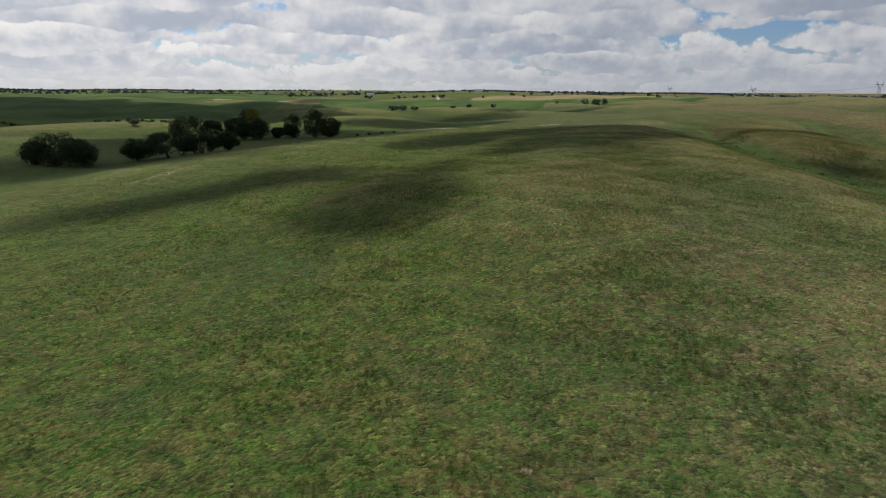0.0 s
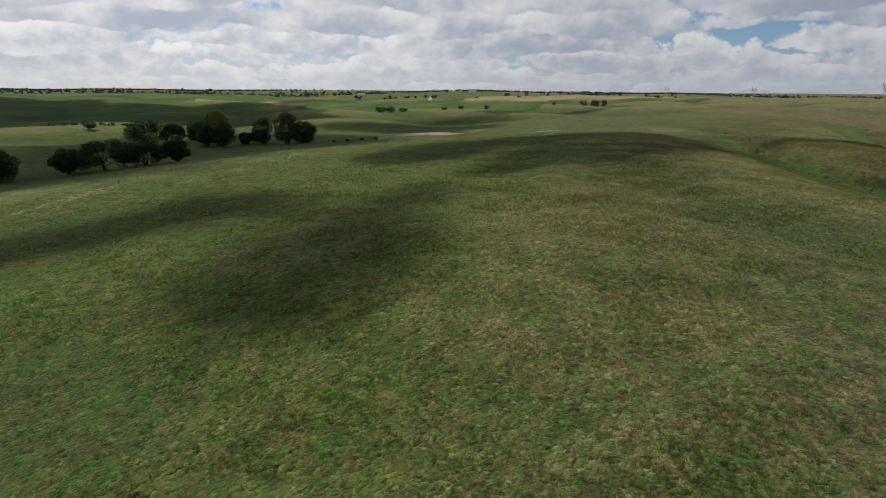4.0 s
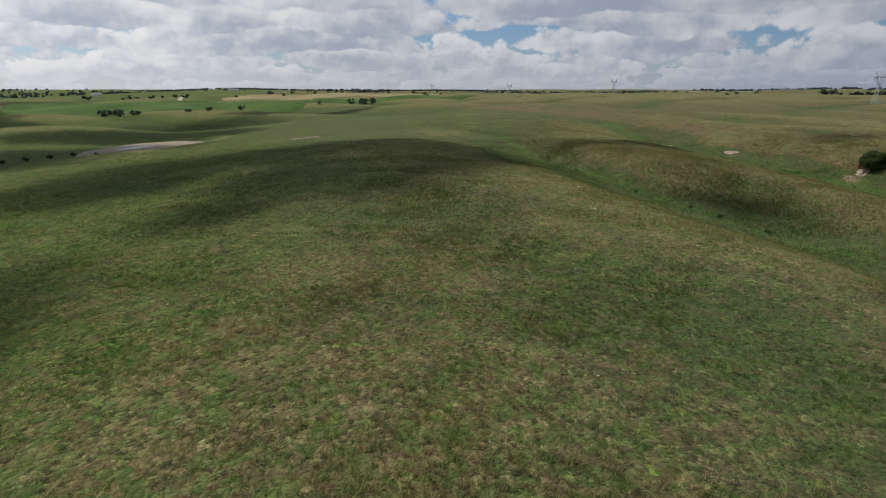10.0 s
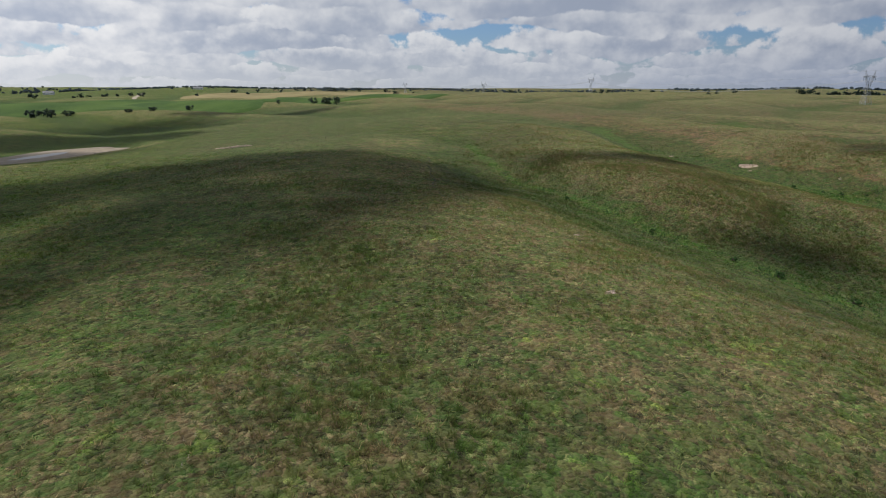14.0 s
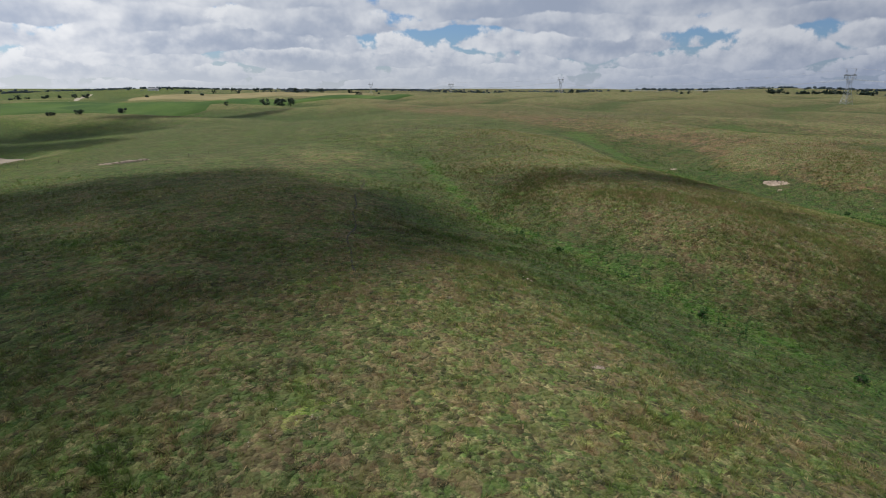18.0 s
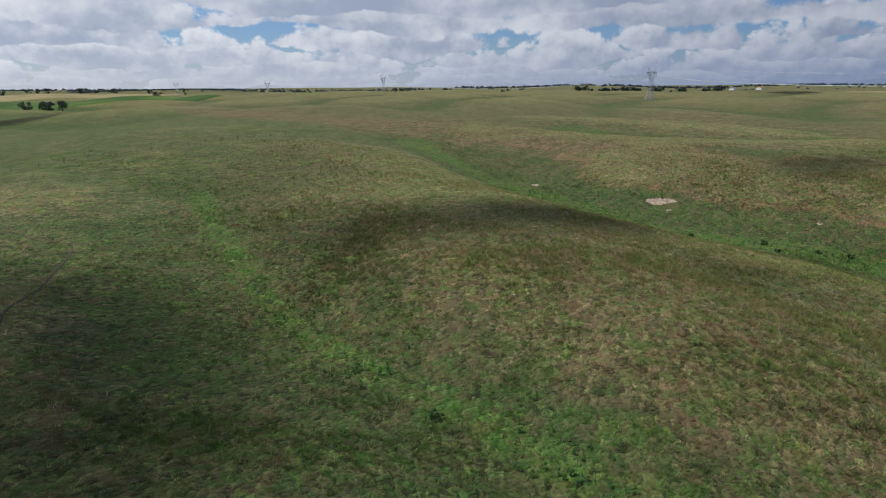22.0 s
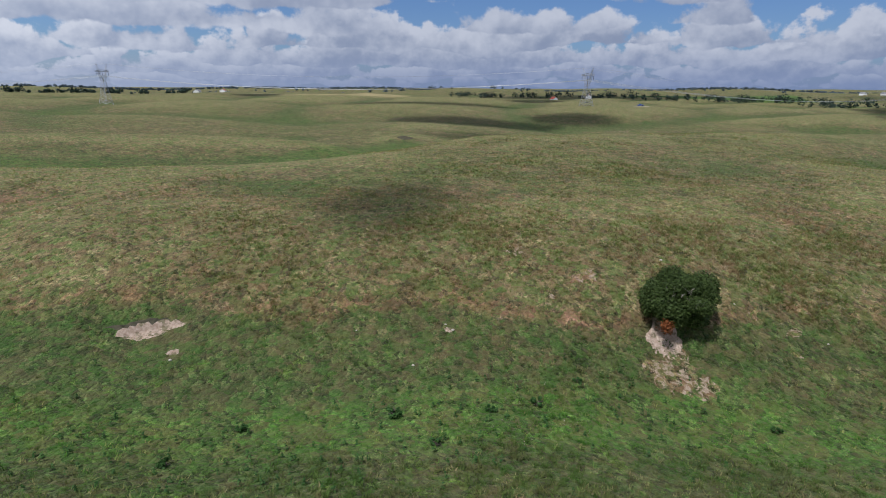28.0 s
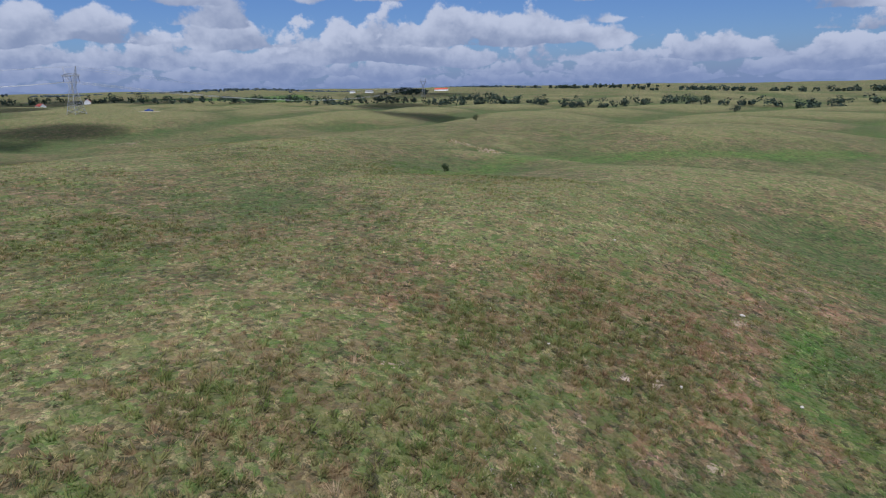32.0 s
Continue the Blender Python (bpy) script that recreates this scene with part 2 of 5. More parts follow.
        col = gr.mix(gr.math("MULTIPLY", gr.step(split.outputs[1], 0.66, 0.80), 0.42), col, (0.150, 0.112, 0.052))
        col = gr.mix(gr.math("MULTIPLY", gr.step(split.outputs[2], 0.70, 0.82), 0.42), col, (0.062, 0.124, 0.022))
    tint = stand_tint(gr, pos, wet, tall, rise, patch)
    return gr.mix(1.0, col, tint, "MULTIPLY"), clump, tuft, grain, tint


def attribute(gr, name):
    return gr.node("ShaderNodeAttribute", 2, {"attribute_name": name})


grass_mat, g = material("pasture")
pos = position(g)
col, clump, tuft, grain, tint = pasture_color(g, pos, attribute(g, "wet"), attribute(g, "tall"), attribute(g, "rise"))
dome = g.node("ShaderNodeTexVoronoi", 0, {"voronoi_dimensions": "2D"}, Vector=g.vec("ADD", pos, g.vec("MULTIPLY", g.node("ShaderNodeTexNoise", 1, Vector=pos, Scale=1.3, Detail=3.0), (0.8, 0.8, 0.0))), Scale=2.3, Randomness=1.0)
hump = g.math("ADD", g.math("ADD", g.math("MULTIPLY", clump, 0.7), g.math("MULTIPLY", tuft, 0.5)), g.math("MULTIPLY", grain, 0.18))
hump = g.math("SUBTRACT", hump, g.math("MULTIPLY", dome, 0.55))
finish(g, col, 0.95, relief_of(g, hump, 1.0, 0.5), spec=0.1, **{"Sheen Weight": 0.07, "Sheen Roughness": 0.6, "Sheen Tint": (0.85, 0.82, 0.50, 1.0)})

blade_mat, g = material("grass blades")
col, clump, tuft, grain, tint = pasture_color(g, position(g), attribute(g, "wet"), attribute(g, "tall"), attribute(g, "rise"))
rnd = g.node("ShaderNodeNewGeometry", 8)
col = g.mix(g.math("MULTIPLY", g.step(rnd, 0.35, 1.0), 0.6), col, (0.150, 0.135, 0.068))
col = g.mix(g.math("MULTIPLY", g.step(rnd, 0.3, 0.0), 0.6), col, (0.060, 0.100, 0.025))
kind = g.noise(position(g), 0.8, 3, 0.6, warp=0.8)
tussock = g.mix(g.step(kind, 0.47, 0.54), (0.125, 0.225, 0.045), (0.400, 0.290, 0.150))
tussock = g.mix(1.0, tussock, tint, "MULTIPLY")
col = g.mix(0.5, g.mix(1.0, col, (2.6, 2.6, 2.6), "MULTIPLY"), tussock)
upper = g.node("ShaderNodeBsdfDiffuse", 0, Color=col)
through_leaf = g.node("ShaderNodeBsdfTranslucent", 0, Color=col)
blade = g.node("ShaderNodeMixShader", 0, i0=0.5, i1=upper, i2=through_leaf)
g.tree.links.new(blade, g.tree.nodes.new("ShaderNodeOutputMaterial").inputs[0])


tussock_mat, g = material("grass tussocks")
col, clump, tuft, grain, tint = pasture_color(g, position(g), attribute(g, "wet"), attribute(g, "tall"), attribute(g, "rise"))
rnd = g.node("ShaderNodeNewGeometry", 8)
sort = g.noise(position(g), 0.22, 5, 0.68, warp=1.0)
pick = g.math("ADD", g.math("MULTIPLY", rnd, 0.40), g.step(sort, 0.36, 0.64, 0.0, 0.60))
own = g.mix(g.step(pick, 0.10, 0.45), (0.120, 0.215, 0.040), (0.200, 0.240, 0.070))
own = g.mix(g.step(pick, 0.50, 0.78), own, (0.330, 0.245, 0.125))
own = g.mix(g.step(pick, 0.85, 0.95), own, (0.46, 0.40, 0.25))
own = g.mix(g.math("MULTIPLY", attribute(g, "wet"), 0.85), own, (0.110, 0.230, 0.050))
col = g.mix(0.55, g.mix(1.0, col, (1.75, 1.75, 1.75), "MULTIPLY"), g.mix(1.0, g.mix(1.0, own, tint, "MULTIPLY"), (0.72, 0.72, 0.72), "MULTIPLY"))
upper = g.node("ShaderNodeBsdfDiffuse", 0, Color=col)
through_leaf = g.node("ShaderNodeBsdfTranslucent", 0, Color=col)
blade = g.node("ShaderNodeMixShader", 0, i0=0.45, i1=upper, i2=through_leaf)
g.tree.links.new(blade, g.tree.nodes.new("ShaderNodeOutputMaterial").inputs[0])


def leaf_material(name, dark, light):
    m, gr = material(name)
    r = gr.node("ShaderNodeNewGeometry", 8)
    p = gr.noise(position(gr), 0.9, 3, 0.6)
    c = gr.mix(gr.step(r, 0.0, 1.0), dark, light)
    c = gr.mix(gr.math("MULTIPLY", gr.step(p, 0.45, 0.65), 0.5), c, tuple(v * 0.6 for v in dark))
    d = gr.node("ShaderNodeBsdfPrincipled", 0, **{"Base Color": c, "Roughness": 0.6, "Specular IOR Level": 0.12})
    t = gr.node("ShaderNodeBsdfTranslucent", 0, Color=gr.mix(0.5, c, light))
    mixed = gr.node("ShaderNodeMixShader", 0, i0=0.25, i1=d, i2=t)
    gr.tree.links.new(mixed, gr.tree.nodes.new("ShaderNodeOutputMaterial").inputs[0])
    return m


def plain_material(name, a, b, scale=4.0, rough=0.85, bump=0.3, depth=0.05, metal=0.0):
    m, gr = material(name)
    p = position(gr)
    n1, n2 = gr.noise(p, scale, 5, 0.65), gr.noise(p, scale * 6, 4, 0.6)
    c = gr.mix(gr.step(n1, 0.35, 0.65), a, b)
    c = gr.mix(gr.math("MULTIPLY", gr.step(n2, 0.5, 0.7), 0.35), c, tuple(v * 0.6 for v in a))
    finish(gr, c, rough, relief_of(gr, gr.math("ADD", n1, gr.math("MULTIPLY", n2, 0.4)), bump, depth), metal=metal)
    return m


leaf_dark = leaf_material("hackberry leaves", (0.026, 0.046, 0.010), (0.074, 0.108, 0.030))
leaf_wood = leaf_material("cottonwood leaves", (0.022, 0.036, 0.015), (0.050, 0.072, 0.026))
leaf_yellow = leaf_material("turning leaves", (0.120, 0.130, 0.020), (0.240, 0.225, 0.035))
leaf_grey = leaf_material("olive leaves", (0.055, 0.072, 0.050), (0.100, 0.120, 0.090))
# distance haze put into the leaf colours: bluish far off, paler at the horizon
leaf_far = leaf_material("haze-tinted far leaves", (0.024, 0.042, 0.032), (0.055, 0.078, 0.058))
leaf_haze_tint = leaf_material("haze-tinted horizon leaves", (0.070, 0.100, 0.115), (0.115, 0.148, 0.165))
leaf_rust = leaf_material("withered leaves", (0.16, 0.055, 0.02), (0.30, 0.11, 0.04))
weed_mat = leaf_material("weed leaves", (0.030, 0.080, 0.022), (0.070, 0.140, 0.035))
mullein_mat = leaf_material("pale weed leaves", (0.12, 0.16, 0.06), (0.24, 0.27, 0.11))
dead_weed_mat = leaf_material("dry weed stalks", (0.20, 0.18, 0.13), (0.38, 0.34, 0.26))
bark_mat = plain_material("bark", (0.075, 0.060, 0.046), (0.125, 0.105, 0.085), 5.0, 0.9, 0.6)
dead_mat = plain_material("bleached dead wood", (0.21, 0.18, 0.15), (0.33, 0.30, 0.26), 9.0)
steel_mat = plain_material("galvanised steel", (0.30, 0.31, 0.33), (0.42, 0.43, 0.45), 1.0, 0.5, 0.05, 0.01, 0.4)
wire_mat = plain_material("aluminium cable", (0.42, 0.43, 0.45), (0.52, 0.53, 0.55), 1.0, 0.35, 0.0, 0.01, 0.2)
post_mat = plain_material("weathered post wood", (0.070, 0.060, 0.050), (0.130, 0.115, 0.095), 12.0)
barb_mat = plain_material("rusty fence wire", (0.10, 0.085, 0.075), (0.16, 0.14, 0.12), 9.0, 0.6)
stone_mat = plain_material("pale limestone", (0.34, 0.30, 0.25), (0.46, 0.42, 0.36), 6.0, 0.9, 0.5)
mud_mat = plain_material("pond mud", (0.21, 0.165, 0.115), (0.29, 0.235, 0.165), 0.25, 0.8, 0.15, 0.1)
road_mat = plain_material("gravel road", (0.34, 0.28, 0.21), (0.42, 0.36, 0.28), 0.5, 0.9, 0.1)
paint_mat = plain_material("white clapboard", (0.74, 0.74, 0.72), (0.82, 0.82, 0.80), 1.0, 0.6, 0.05)
redroof_mat = plain_material("red roof sheet", (0.36, 0.06, 0.035), (0.46, 0.09, 0.05), 1.0, 0.5, 0.05)
greyroof_mat = plain_material("grey roof shingles", (0.16, 0.16, 0.17), (0.24, 0.24, 0.25), 1.0, 0.8, 0.1)
blue_mat = plain_material("blue paint", (0.02, 0.05, 0.20), (0.03, 0.07, 0.28), 1.0, 0.3, 0.0)
dark_mat = plain_material("dark glass and rubber", (0.012, 0.012, 0.014), (0.03, 0.03, 0.032), 3.0, 0.3, 0.0)
trail_mat = plain_material("trodden cattle trail", (0.036, 0.034, 0.020), (0.070, 0.060, 0.036), 1.5)

thin_mat, g = material("thinly grassed soil")
p = position(g)
col, clump, tuft, grain, tint = pasture_color(g, p, 0.0, 0.0, 0.0)
n2, n3 = g.noise(p, 1.3, 5, 0.7, warp=0.8), g.noise(p, 9.0, 3, 0.6)
dirt = g.mix(g.step(n3, 0.35, 0.65), (0.22, 0.165, 0.115), (0.34, 0.27, 0.20))
finish(g, g.mix(g.step(n2, 0.50, 0.58), col, dirt), 0.95, relief_of(g, g.math("ADD", n2, g.math("MULTIPLY", n3, 0.3)), 0.8, 0.3), spec=0.1)

soil_mat, g = material("bare pink-tan soil")
p = position(g)
n1, n2, n3 = g.noise(p, 0.8, 5, 0.65), g.noise(p, 3.5, 5, 0.65), g.noise(p, 14.0, 3, 0.6)
col = g.mix(g.step(n2, 0.35, 0.65), (0.38, 0.28, 0.21), (0.53, 0.42, 0.34))
col = g.mix(g.math("MULTIPLY", g.step(n1, 0.52, 0.62), 0.75), col, (0.105, 0.105, 0.045))
col = g.mix(g.math("MULTIPLY", g.step(n3, 0.55, 0.7), 0.35), col, (0.22, 0.15, 0.10))
finish(g, col, 0.95, relief_of(g, g.math("ADD", n2, g.math("MULTIPLY", n3, 0.4)), 0.9, 0.25), spec=0.1)

crop_mat, g = material("green crop")
p = position(g)
rows = g.node("ShaderNodeTexWave", 1, {"bands_direction": "DIAGONAL"}, Vector=p, Scale=0.16, Distortion=1.0)
n1 = g.noise(p, 0.012, 5, 0.6)
col = g.mix(g.step(n1, 0.35, 0.65), (0.045, 0.085, 0.020), (0.085, 0.135, 0.030))
col = g.mix(g.math("MULTIPLY", g.step(rows, 0.3, 0.9), 0.25), col, (0.030, 0.050, 0.015))
finish(g, col, 0.9, relief_of(g, g.noise(p, 0.8, 4, 0.7), 0.8, 0.6), spec=0.1)

stubble_mat, g = material("ripe straw field")
p = position(g)
col = g.mix(g.step(g.noise(p, 0.02, 5, 0.6), 0.35, 0.65), (0.20, 0.17, 0.08), (0.27, 0.22, 0.11))
finish(g, col, 0.95, relief_of(g, g.noise(p, 1.0, 4, 0.7), 0.5, 0.3), spec=0.1)

water_mat, g = material("pond water")
finish(g, (0.13, 0.11, 0.085), 0.35, relief_of(g, g.noise(position(g), 1.5, 3, 0.5), 0.08, 0.05), spec=0.5)

def shade_cloud_material(name, thin, thick):
    """Lets part of the sun through the unseen shade clouds, more where they fray."""
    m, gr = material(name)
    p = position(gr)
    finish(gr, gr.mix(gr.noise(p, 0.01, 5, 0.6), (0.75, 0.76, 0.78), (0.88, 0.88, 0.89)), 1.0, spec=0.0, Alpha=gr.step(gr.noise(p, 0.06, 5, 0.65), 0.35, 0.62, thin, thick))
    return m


shade_cloud_mat = shade_cloud_material("cloud", 0.16, 0.45)
dense_shade_mat = shade_cloud_material("dense shade cloud", 0.35, 0.7)
thin_shade_mat = shade_cloud_material("thin shade cloud", 0.04, 0.20)

# ---- lie of the land: crests, flanks and draws, each a line of x, y, height ----
LINES = {
    "home_crest": [(5, -60, -2), (8, 0, -0.8), (10, 60, -2.7), (10, 110, 0.9), (20, 150, 3.8), (30, 190, 4), (42, 225, 3.7), (56, 268, 6.7), (72, 305, 8.9), (93, 365, 8.1), (115, 420, 8.7), (150, 500, 10)],
    "home_east": [(45, 70, -0.5), (58, 125, -0.3), (67, 162, 0.1), (72, 195, 3.2), (78, 228, 4.5), (80, 258, 6.3)],
    "home_edge": [(60, 60, -2.2), (74, 95, -2.1), (82, 125, -1.1), (88, 152, -0.2), (94, 190, 1.1), (96, 226, 1), (95, 262, 2.5)],
    "west_edge": [(-165, 160, -7.6), (-140, 215, -4.8), (-110, 270, -1.1), (-40, 380, 2.2)],
    "far_brow": [(325, 288, 11.1), (340, 250, 11)],
    "home_west": [(-40, 60, -6), (-42, 105, -5.6), (-38, 145, -0.8), (-37, 180, 0.4), (-30, 230, 0.7), (-15, 285, 1.1), (20, 345, 4.7), (46, 380, 5.8), (67, 457, 2.8)],
    "west_foot": [(-85, 50, -8.7), (-88, 120, -7.3), (-105, 185, -5.9), (-80, 290, 0.4), (-60, 350, 0.4), (-35, 420, -2.3)],
    "west_bottom": [(-190, 60, -15.1), (-190, 180, -13.8), (-200, 290, -13.7), (-200, 400, -11.8), (-140, 460, -9.8), (-95, 500, -8.9), (-60, 540, -8), (-20, 640, -6)],
    "west_far": [(-330, 120, -8), (-330, 300, -8.1), (-330, 480, -8.1), (-230, 560, -8.1), (-160, 620, -5), (-115, 640, -4.5), (0, 730, -4), (60, 640, 0)],
    "east_low": [(110, 60, -8), (112, 120, -6.9), (110, 160, -6.1), (112, 190, -4.6)],
    "draw": [(112, 360, 6.6), (106, 332, 5.2), (103, 300, 1.7), (104, 283, 2.8), (108, 268, 0.7), (112, 250, -1.7), (116, 235, -3), (124, 217, -7), (134, 190, -7.6), (150, 150, -9), (165, 100, -10), (185, 40, -12)],
    "spur": [(160, 402, 10.6), (140, 380, 9.3), (120, 335, 7.1), (122, 300, 6.5), (124, 284, 6), (136, 283, 6.1), (129, 266, 5.6), (144, 268, 3.6), (133, 250, 0.2), (150, 245, -2.1), (152, 215, -4.1)],
    "valley": [(200, 420, 7), (190, 385, 4.3), (182, 345, 1), (181, 315, -1.1), (184, 300, -2.3), (188, 283, -2), (192, 265, -4.3), (190, 240, -4.8), (180, 205, -5.1), (176, 165, -7.2), (185, 120, -8.5), (205, 60, -10)],
    "valley_west": [(167, 372, 9.4), (166, 358, 7.5), (163, 340, 5.8), (161, 320, 5.3), (161, 300, 4.3), (162, 285, 3.1), (162, 270, 2.5), (158, 255, 2), (156, 240, 0.3)],
    "valley_lip": [(178, 360, 2.7), (173, 320, 0.2), (173, 300, -0), (174, 282, 0.4), (174, 266, -1.1), (172, 245, -1.3)],
    "far_foot": [(203, 380, 3.2), (199, 356, 1.9), (196, 318, 1.6), (200, 288, 0.8), (204, 264, 0.5), (206, 250, -1.1), (212, 228, 0.3), (214, 208, -0.5), (208, 190, -3), (228, 154, -4.1), (262, 90, -5.8)],
    "far_flank": [(213, 336, 7.3), (212, 299, 5.7), (211, 272, 4.2), (214, 250, 3.1), (228, 258, 6.8), (229, 237, 5.1), (244, 207, 7.1), (257, 185, 6), (255, 150, 3)],
    "far_crest": [(234, 420, 10.2), (242, 324, 7.7), (258, 300, 8.7), (256, 280, 8.5), (277, 268, 9.7), (279, 232, 7.9), (308, 238, 10.3), (281, 215, 8.7)],
    "far_ridge": [(345, 205, 10.3), (385, 165, 8.7), (425, 125, 5.9), (470, 70, 4.8), (520, 10, 2.8)],
    "red_draw": [(303, 184, 4.9), (318, 158, 0.6), (328, 130, 2.6), (335, 95, -2.8), (325, 58, -1.9), (305, 15, -4.8), (290, -40, -8.1)],
    "red_bank": [(372, 95, 3.5), (362, 55, 1.6), (346, 10, 4.4), (335, -45, 1.9)],
    "knob": [(281, 188, 6.3), (292, 162, 3.9), (284, 140, 4.5), (268, 120, 3.4), (252, 100, 1)],
    "east_valley": [(418, 328, 3), (450, 262, -2.6), (490, 205, -4), (535, 150, -5), (560, 60, -6), (560, -60, -6)],
    "ne_draw": [(420, 380, 0.3), (388, 396, 1.6), (366, 420, 3.8), (350, 448, 5), (335, 478, 6.5)],
    "second_crest": [(296, 452, 11.6), (318, 426, 10.9), (334, 398, 9.8), (345, 372, 8), (356, 349, 5.9)],
    "first_crest": [(252, 392, 9.3), (257, 372, 8.8), (260, 350, 9.3), (262, 330, 9.2), (279, 314, 10)],
    "far_back": [(345, 300, 7.2), (356, 262, 8.4), (350, 200, 10.8), (372, 290, 4), (389, 258, 4.8), (396, 215, 6.4)],
    "cut_draw": [(402, 324, 0.5), (372, 336, 1), (340, 340, 2.2), (312, 348, 2.8), (292, 364, 2.2), (282, 388, 4.7), (276, 412, 7.6)],
    "east_swells": [(396, 438, 3.1), (470, 400, 2.6), (480, 330, 5.3), (560, 215, 0.5), (600, 180, 4), (690, 165, 6), (600, 100, 7), (580, -65, -1), (700, 330, 11.8), (680, 640, 8.9), (500, 600, 11)],
    "north_swells": [(0, 830, 3), (164, 850, 6), (164, 1174, 8), (296, 1194, 14), (300, 640, 11.8), (420, 900, 14.1), (660, 1500, 18), (-130, 827, 2), (-330, 900, 0), (-600, 700, -6), (-700, 300, -8), (-500, 1300, 4)],
    "outer": [(-700, -300, -8), (0, -500, -6), (600, -450, -10), (1100, -300, -8), (1300, 170, 2), (1500, 900, 16), (-200, 1700, 10), (1000, 1900, 20), (-1300, 1000, 2), (200, -200, -12), (350, -100, -6)],
}
ctrl = np.array([p for line in LINES.values() for p in line], float)
SOFT = 7.0
POND_Z = -7.4
SLUMPS = [(194.3, 317.8, 4.5, 1.0), (201.5, 264.8, 4.0, 0.7), (414, 326, 6, 1.5), (348, 126, 7, 2.0)]


def kernel(x, y):
    return np.sqrt((x[:, None] - ctrl[None, :, 0]) ** 2 + (y[:, None] - ctrl[None, :, 1]) ** 2 + SOFT ** 2)


def fit_land():
    n = len(ctrl)
    k = kernel(ctrl[:, 0], ctrl[:, 1]) - 0.8 * np.eye(n)
    a = np.zeros((n + 1, n + 1))
    a[:n, :n], a[:n, n], a[n, :n] = k, 1, 1
    return np.linalg.solve(a, np.append(ctrl[:, 2], 0))


land = fit_land()


def smooth(a, lo, hi):
    u = np.clip((a - lo) / (hi - lo), 0, 1)
    return u * u * (3 - 2 * u)


def folds(x, y):
    """Rounded swells with narrow draws between them."""
    a = np.sin((x + 0.45 * y) / 62 + 1.4 * np.sin(y / 150) + 0.6)
    b = np.sin((y - 0.35 * x) / 54 + 1.2 * np.sin(x / 120))
    return 7.5 * (np.sqrt(a * a + 0.03) - 0.62) + 5.0 * (np.sqrt(b * b + 0.03) - 0.62)


def height(x, y):
    """Height of the ground, for arrays of x and y."""
    x, y = np.atleast_1d(np.asarray(x, float)), np.atleast_1d(np.asarray(y, float))
    z = np.empty_like(x)
    for i in range(0, len(x), 20000):
        s = slice(i, i + 20000)
        z[s] = kernel(x[s], y[s]) @ land[:-1] + land[-1]
    r = np.hypot(x - 120, y - 250)
    far = smooth(r, 700, 1900)
    roll = 7 * np.sin(x / 310 + 1.3) * np.sin(y / 270 + 0.4) + 4 * np.sin((x + 0.7 * y) / 170) + 3 * np.sin((y - 0.5 * x) / 120 + 1)
    plain = 8 + 12 * smooth(r, 1200, 4600) + roll * (1.1 - 0.5 * smooth(r, 2500, 4500))
    z = z * (1 - far) + plain * far
    mid = smooth(r, 310, 520) * (1 - far)
    z += mid * folds(x, y)
    near = 1 - smooth(r, 500, 900)
    z += near * (0.16 * np.sin(x / 5.3 + 1.7 * np.sin(y / 9.1)) * np.sin(y / 6.7 + 1.3 * np.sin(x / 11)) + 0.10 * np.sin((x + y) / 2.9 + np.sin(x / 4)) * np.sin((x - y) / 3.7))
    # the pond's flat bed and the slumps in the valley side
    bed = np.hypot((x + 54 - 0.4 * (y - 512)) / 24, (y - 512) / 44)
    z = z + (POND_Z - 0.6 - z) * (1 - smooth(bed, 0.85, 1.35))
    for sx, sy, w, d in SLUMPS:
        r2 = ((x - sx) ** 2 + (y - sy) ** 2) / (w * w)
        z = z - d * np.exp(-r2)
    return z


def ground_z(x, y):
    return float(height([x], [y])[0])


def axis(lo, hi, a, b, fine, grow):
    """Grid lines: even between a and b, wider and wider outside."""
    out = list(np.arange(a, b + fine, fine))
    s, v = fine, b
    while v < hi:
        s *= grow
        v = min(v + s, hi)
        out.append(v)
    s, v, left = fine, a, []
    while v > lo:
        s *= grow
        v = max(v - s, lo)
        left.append(v)
    return np.array(left[::-1] + out)


def sheet(name, xs, ys, zfun, material):
    gx, gy = np.meshgrid(xs, ys)
    vx, vy = gx.ravel(), gy.ravel()
    vz = zfun(vx, vy)
    nx, ny = len(xs), len(ys)
    i = np.arange(nx * ny).reshape(ny, nx)
    quads = np.stack([i[:-1, :-1], i[:-1, 1:], i[1:, 1:], i[1:, :-1]], -1).reshape(-1, 4)
    me = bpy.data.meshes.new(name)
    me.vertices.add(len(vx))
    me.vertices.foreach_set("co", np.stack([vx, vy, vz], 1).ravel())
    me.loops.add(quads.size)
    me.loops.foreach_set("vertex_index", quads.ravel())
    me.polygons.add(len(quads))
    me.polygons.foreach_set("loop_start", np.arange(0, quads.size, 4))
    me.polygons.foreach_set("use_smooth", np.ones(len(quads), bool))
    me.update(calc_edges=True)
    me.materials.append(material)
    return new(name, me)


ground_x, ground_y = axis(-4700, 4900, -150, 380, 1.6, 1.045), axis(-4400, 5100, 0, 470, 1.6, 1.045)
ground = sheet("ground", ground_x, ground_y, height, grass_mat)
ground_rows = np.empty(len(ground.data.vertices) * 3)
ground.data.vertices.foreach_get("co", ground_rows)
ground_rows = ground_rows.reshape(len(ground_y), len(ground_x), 3)[:, :, 2]


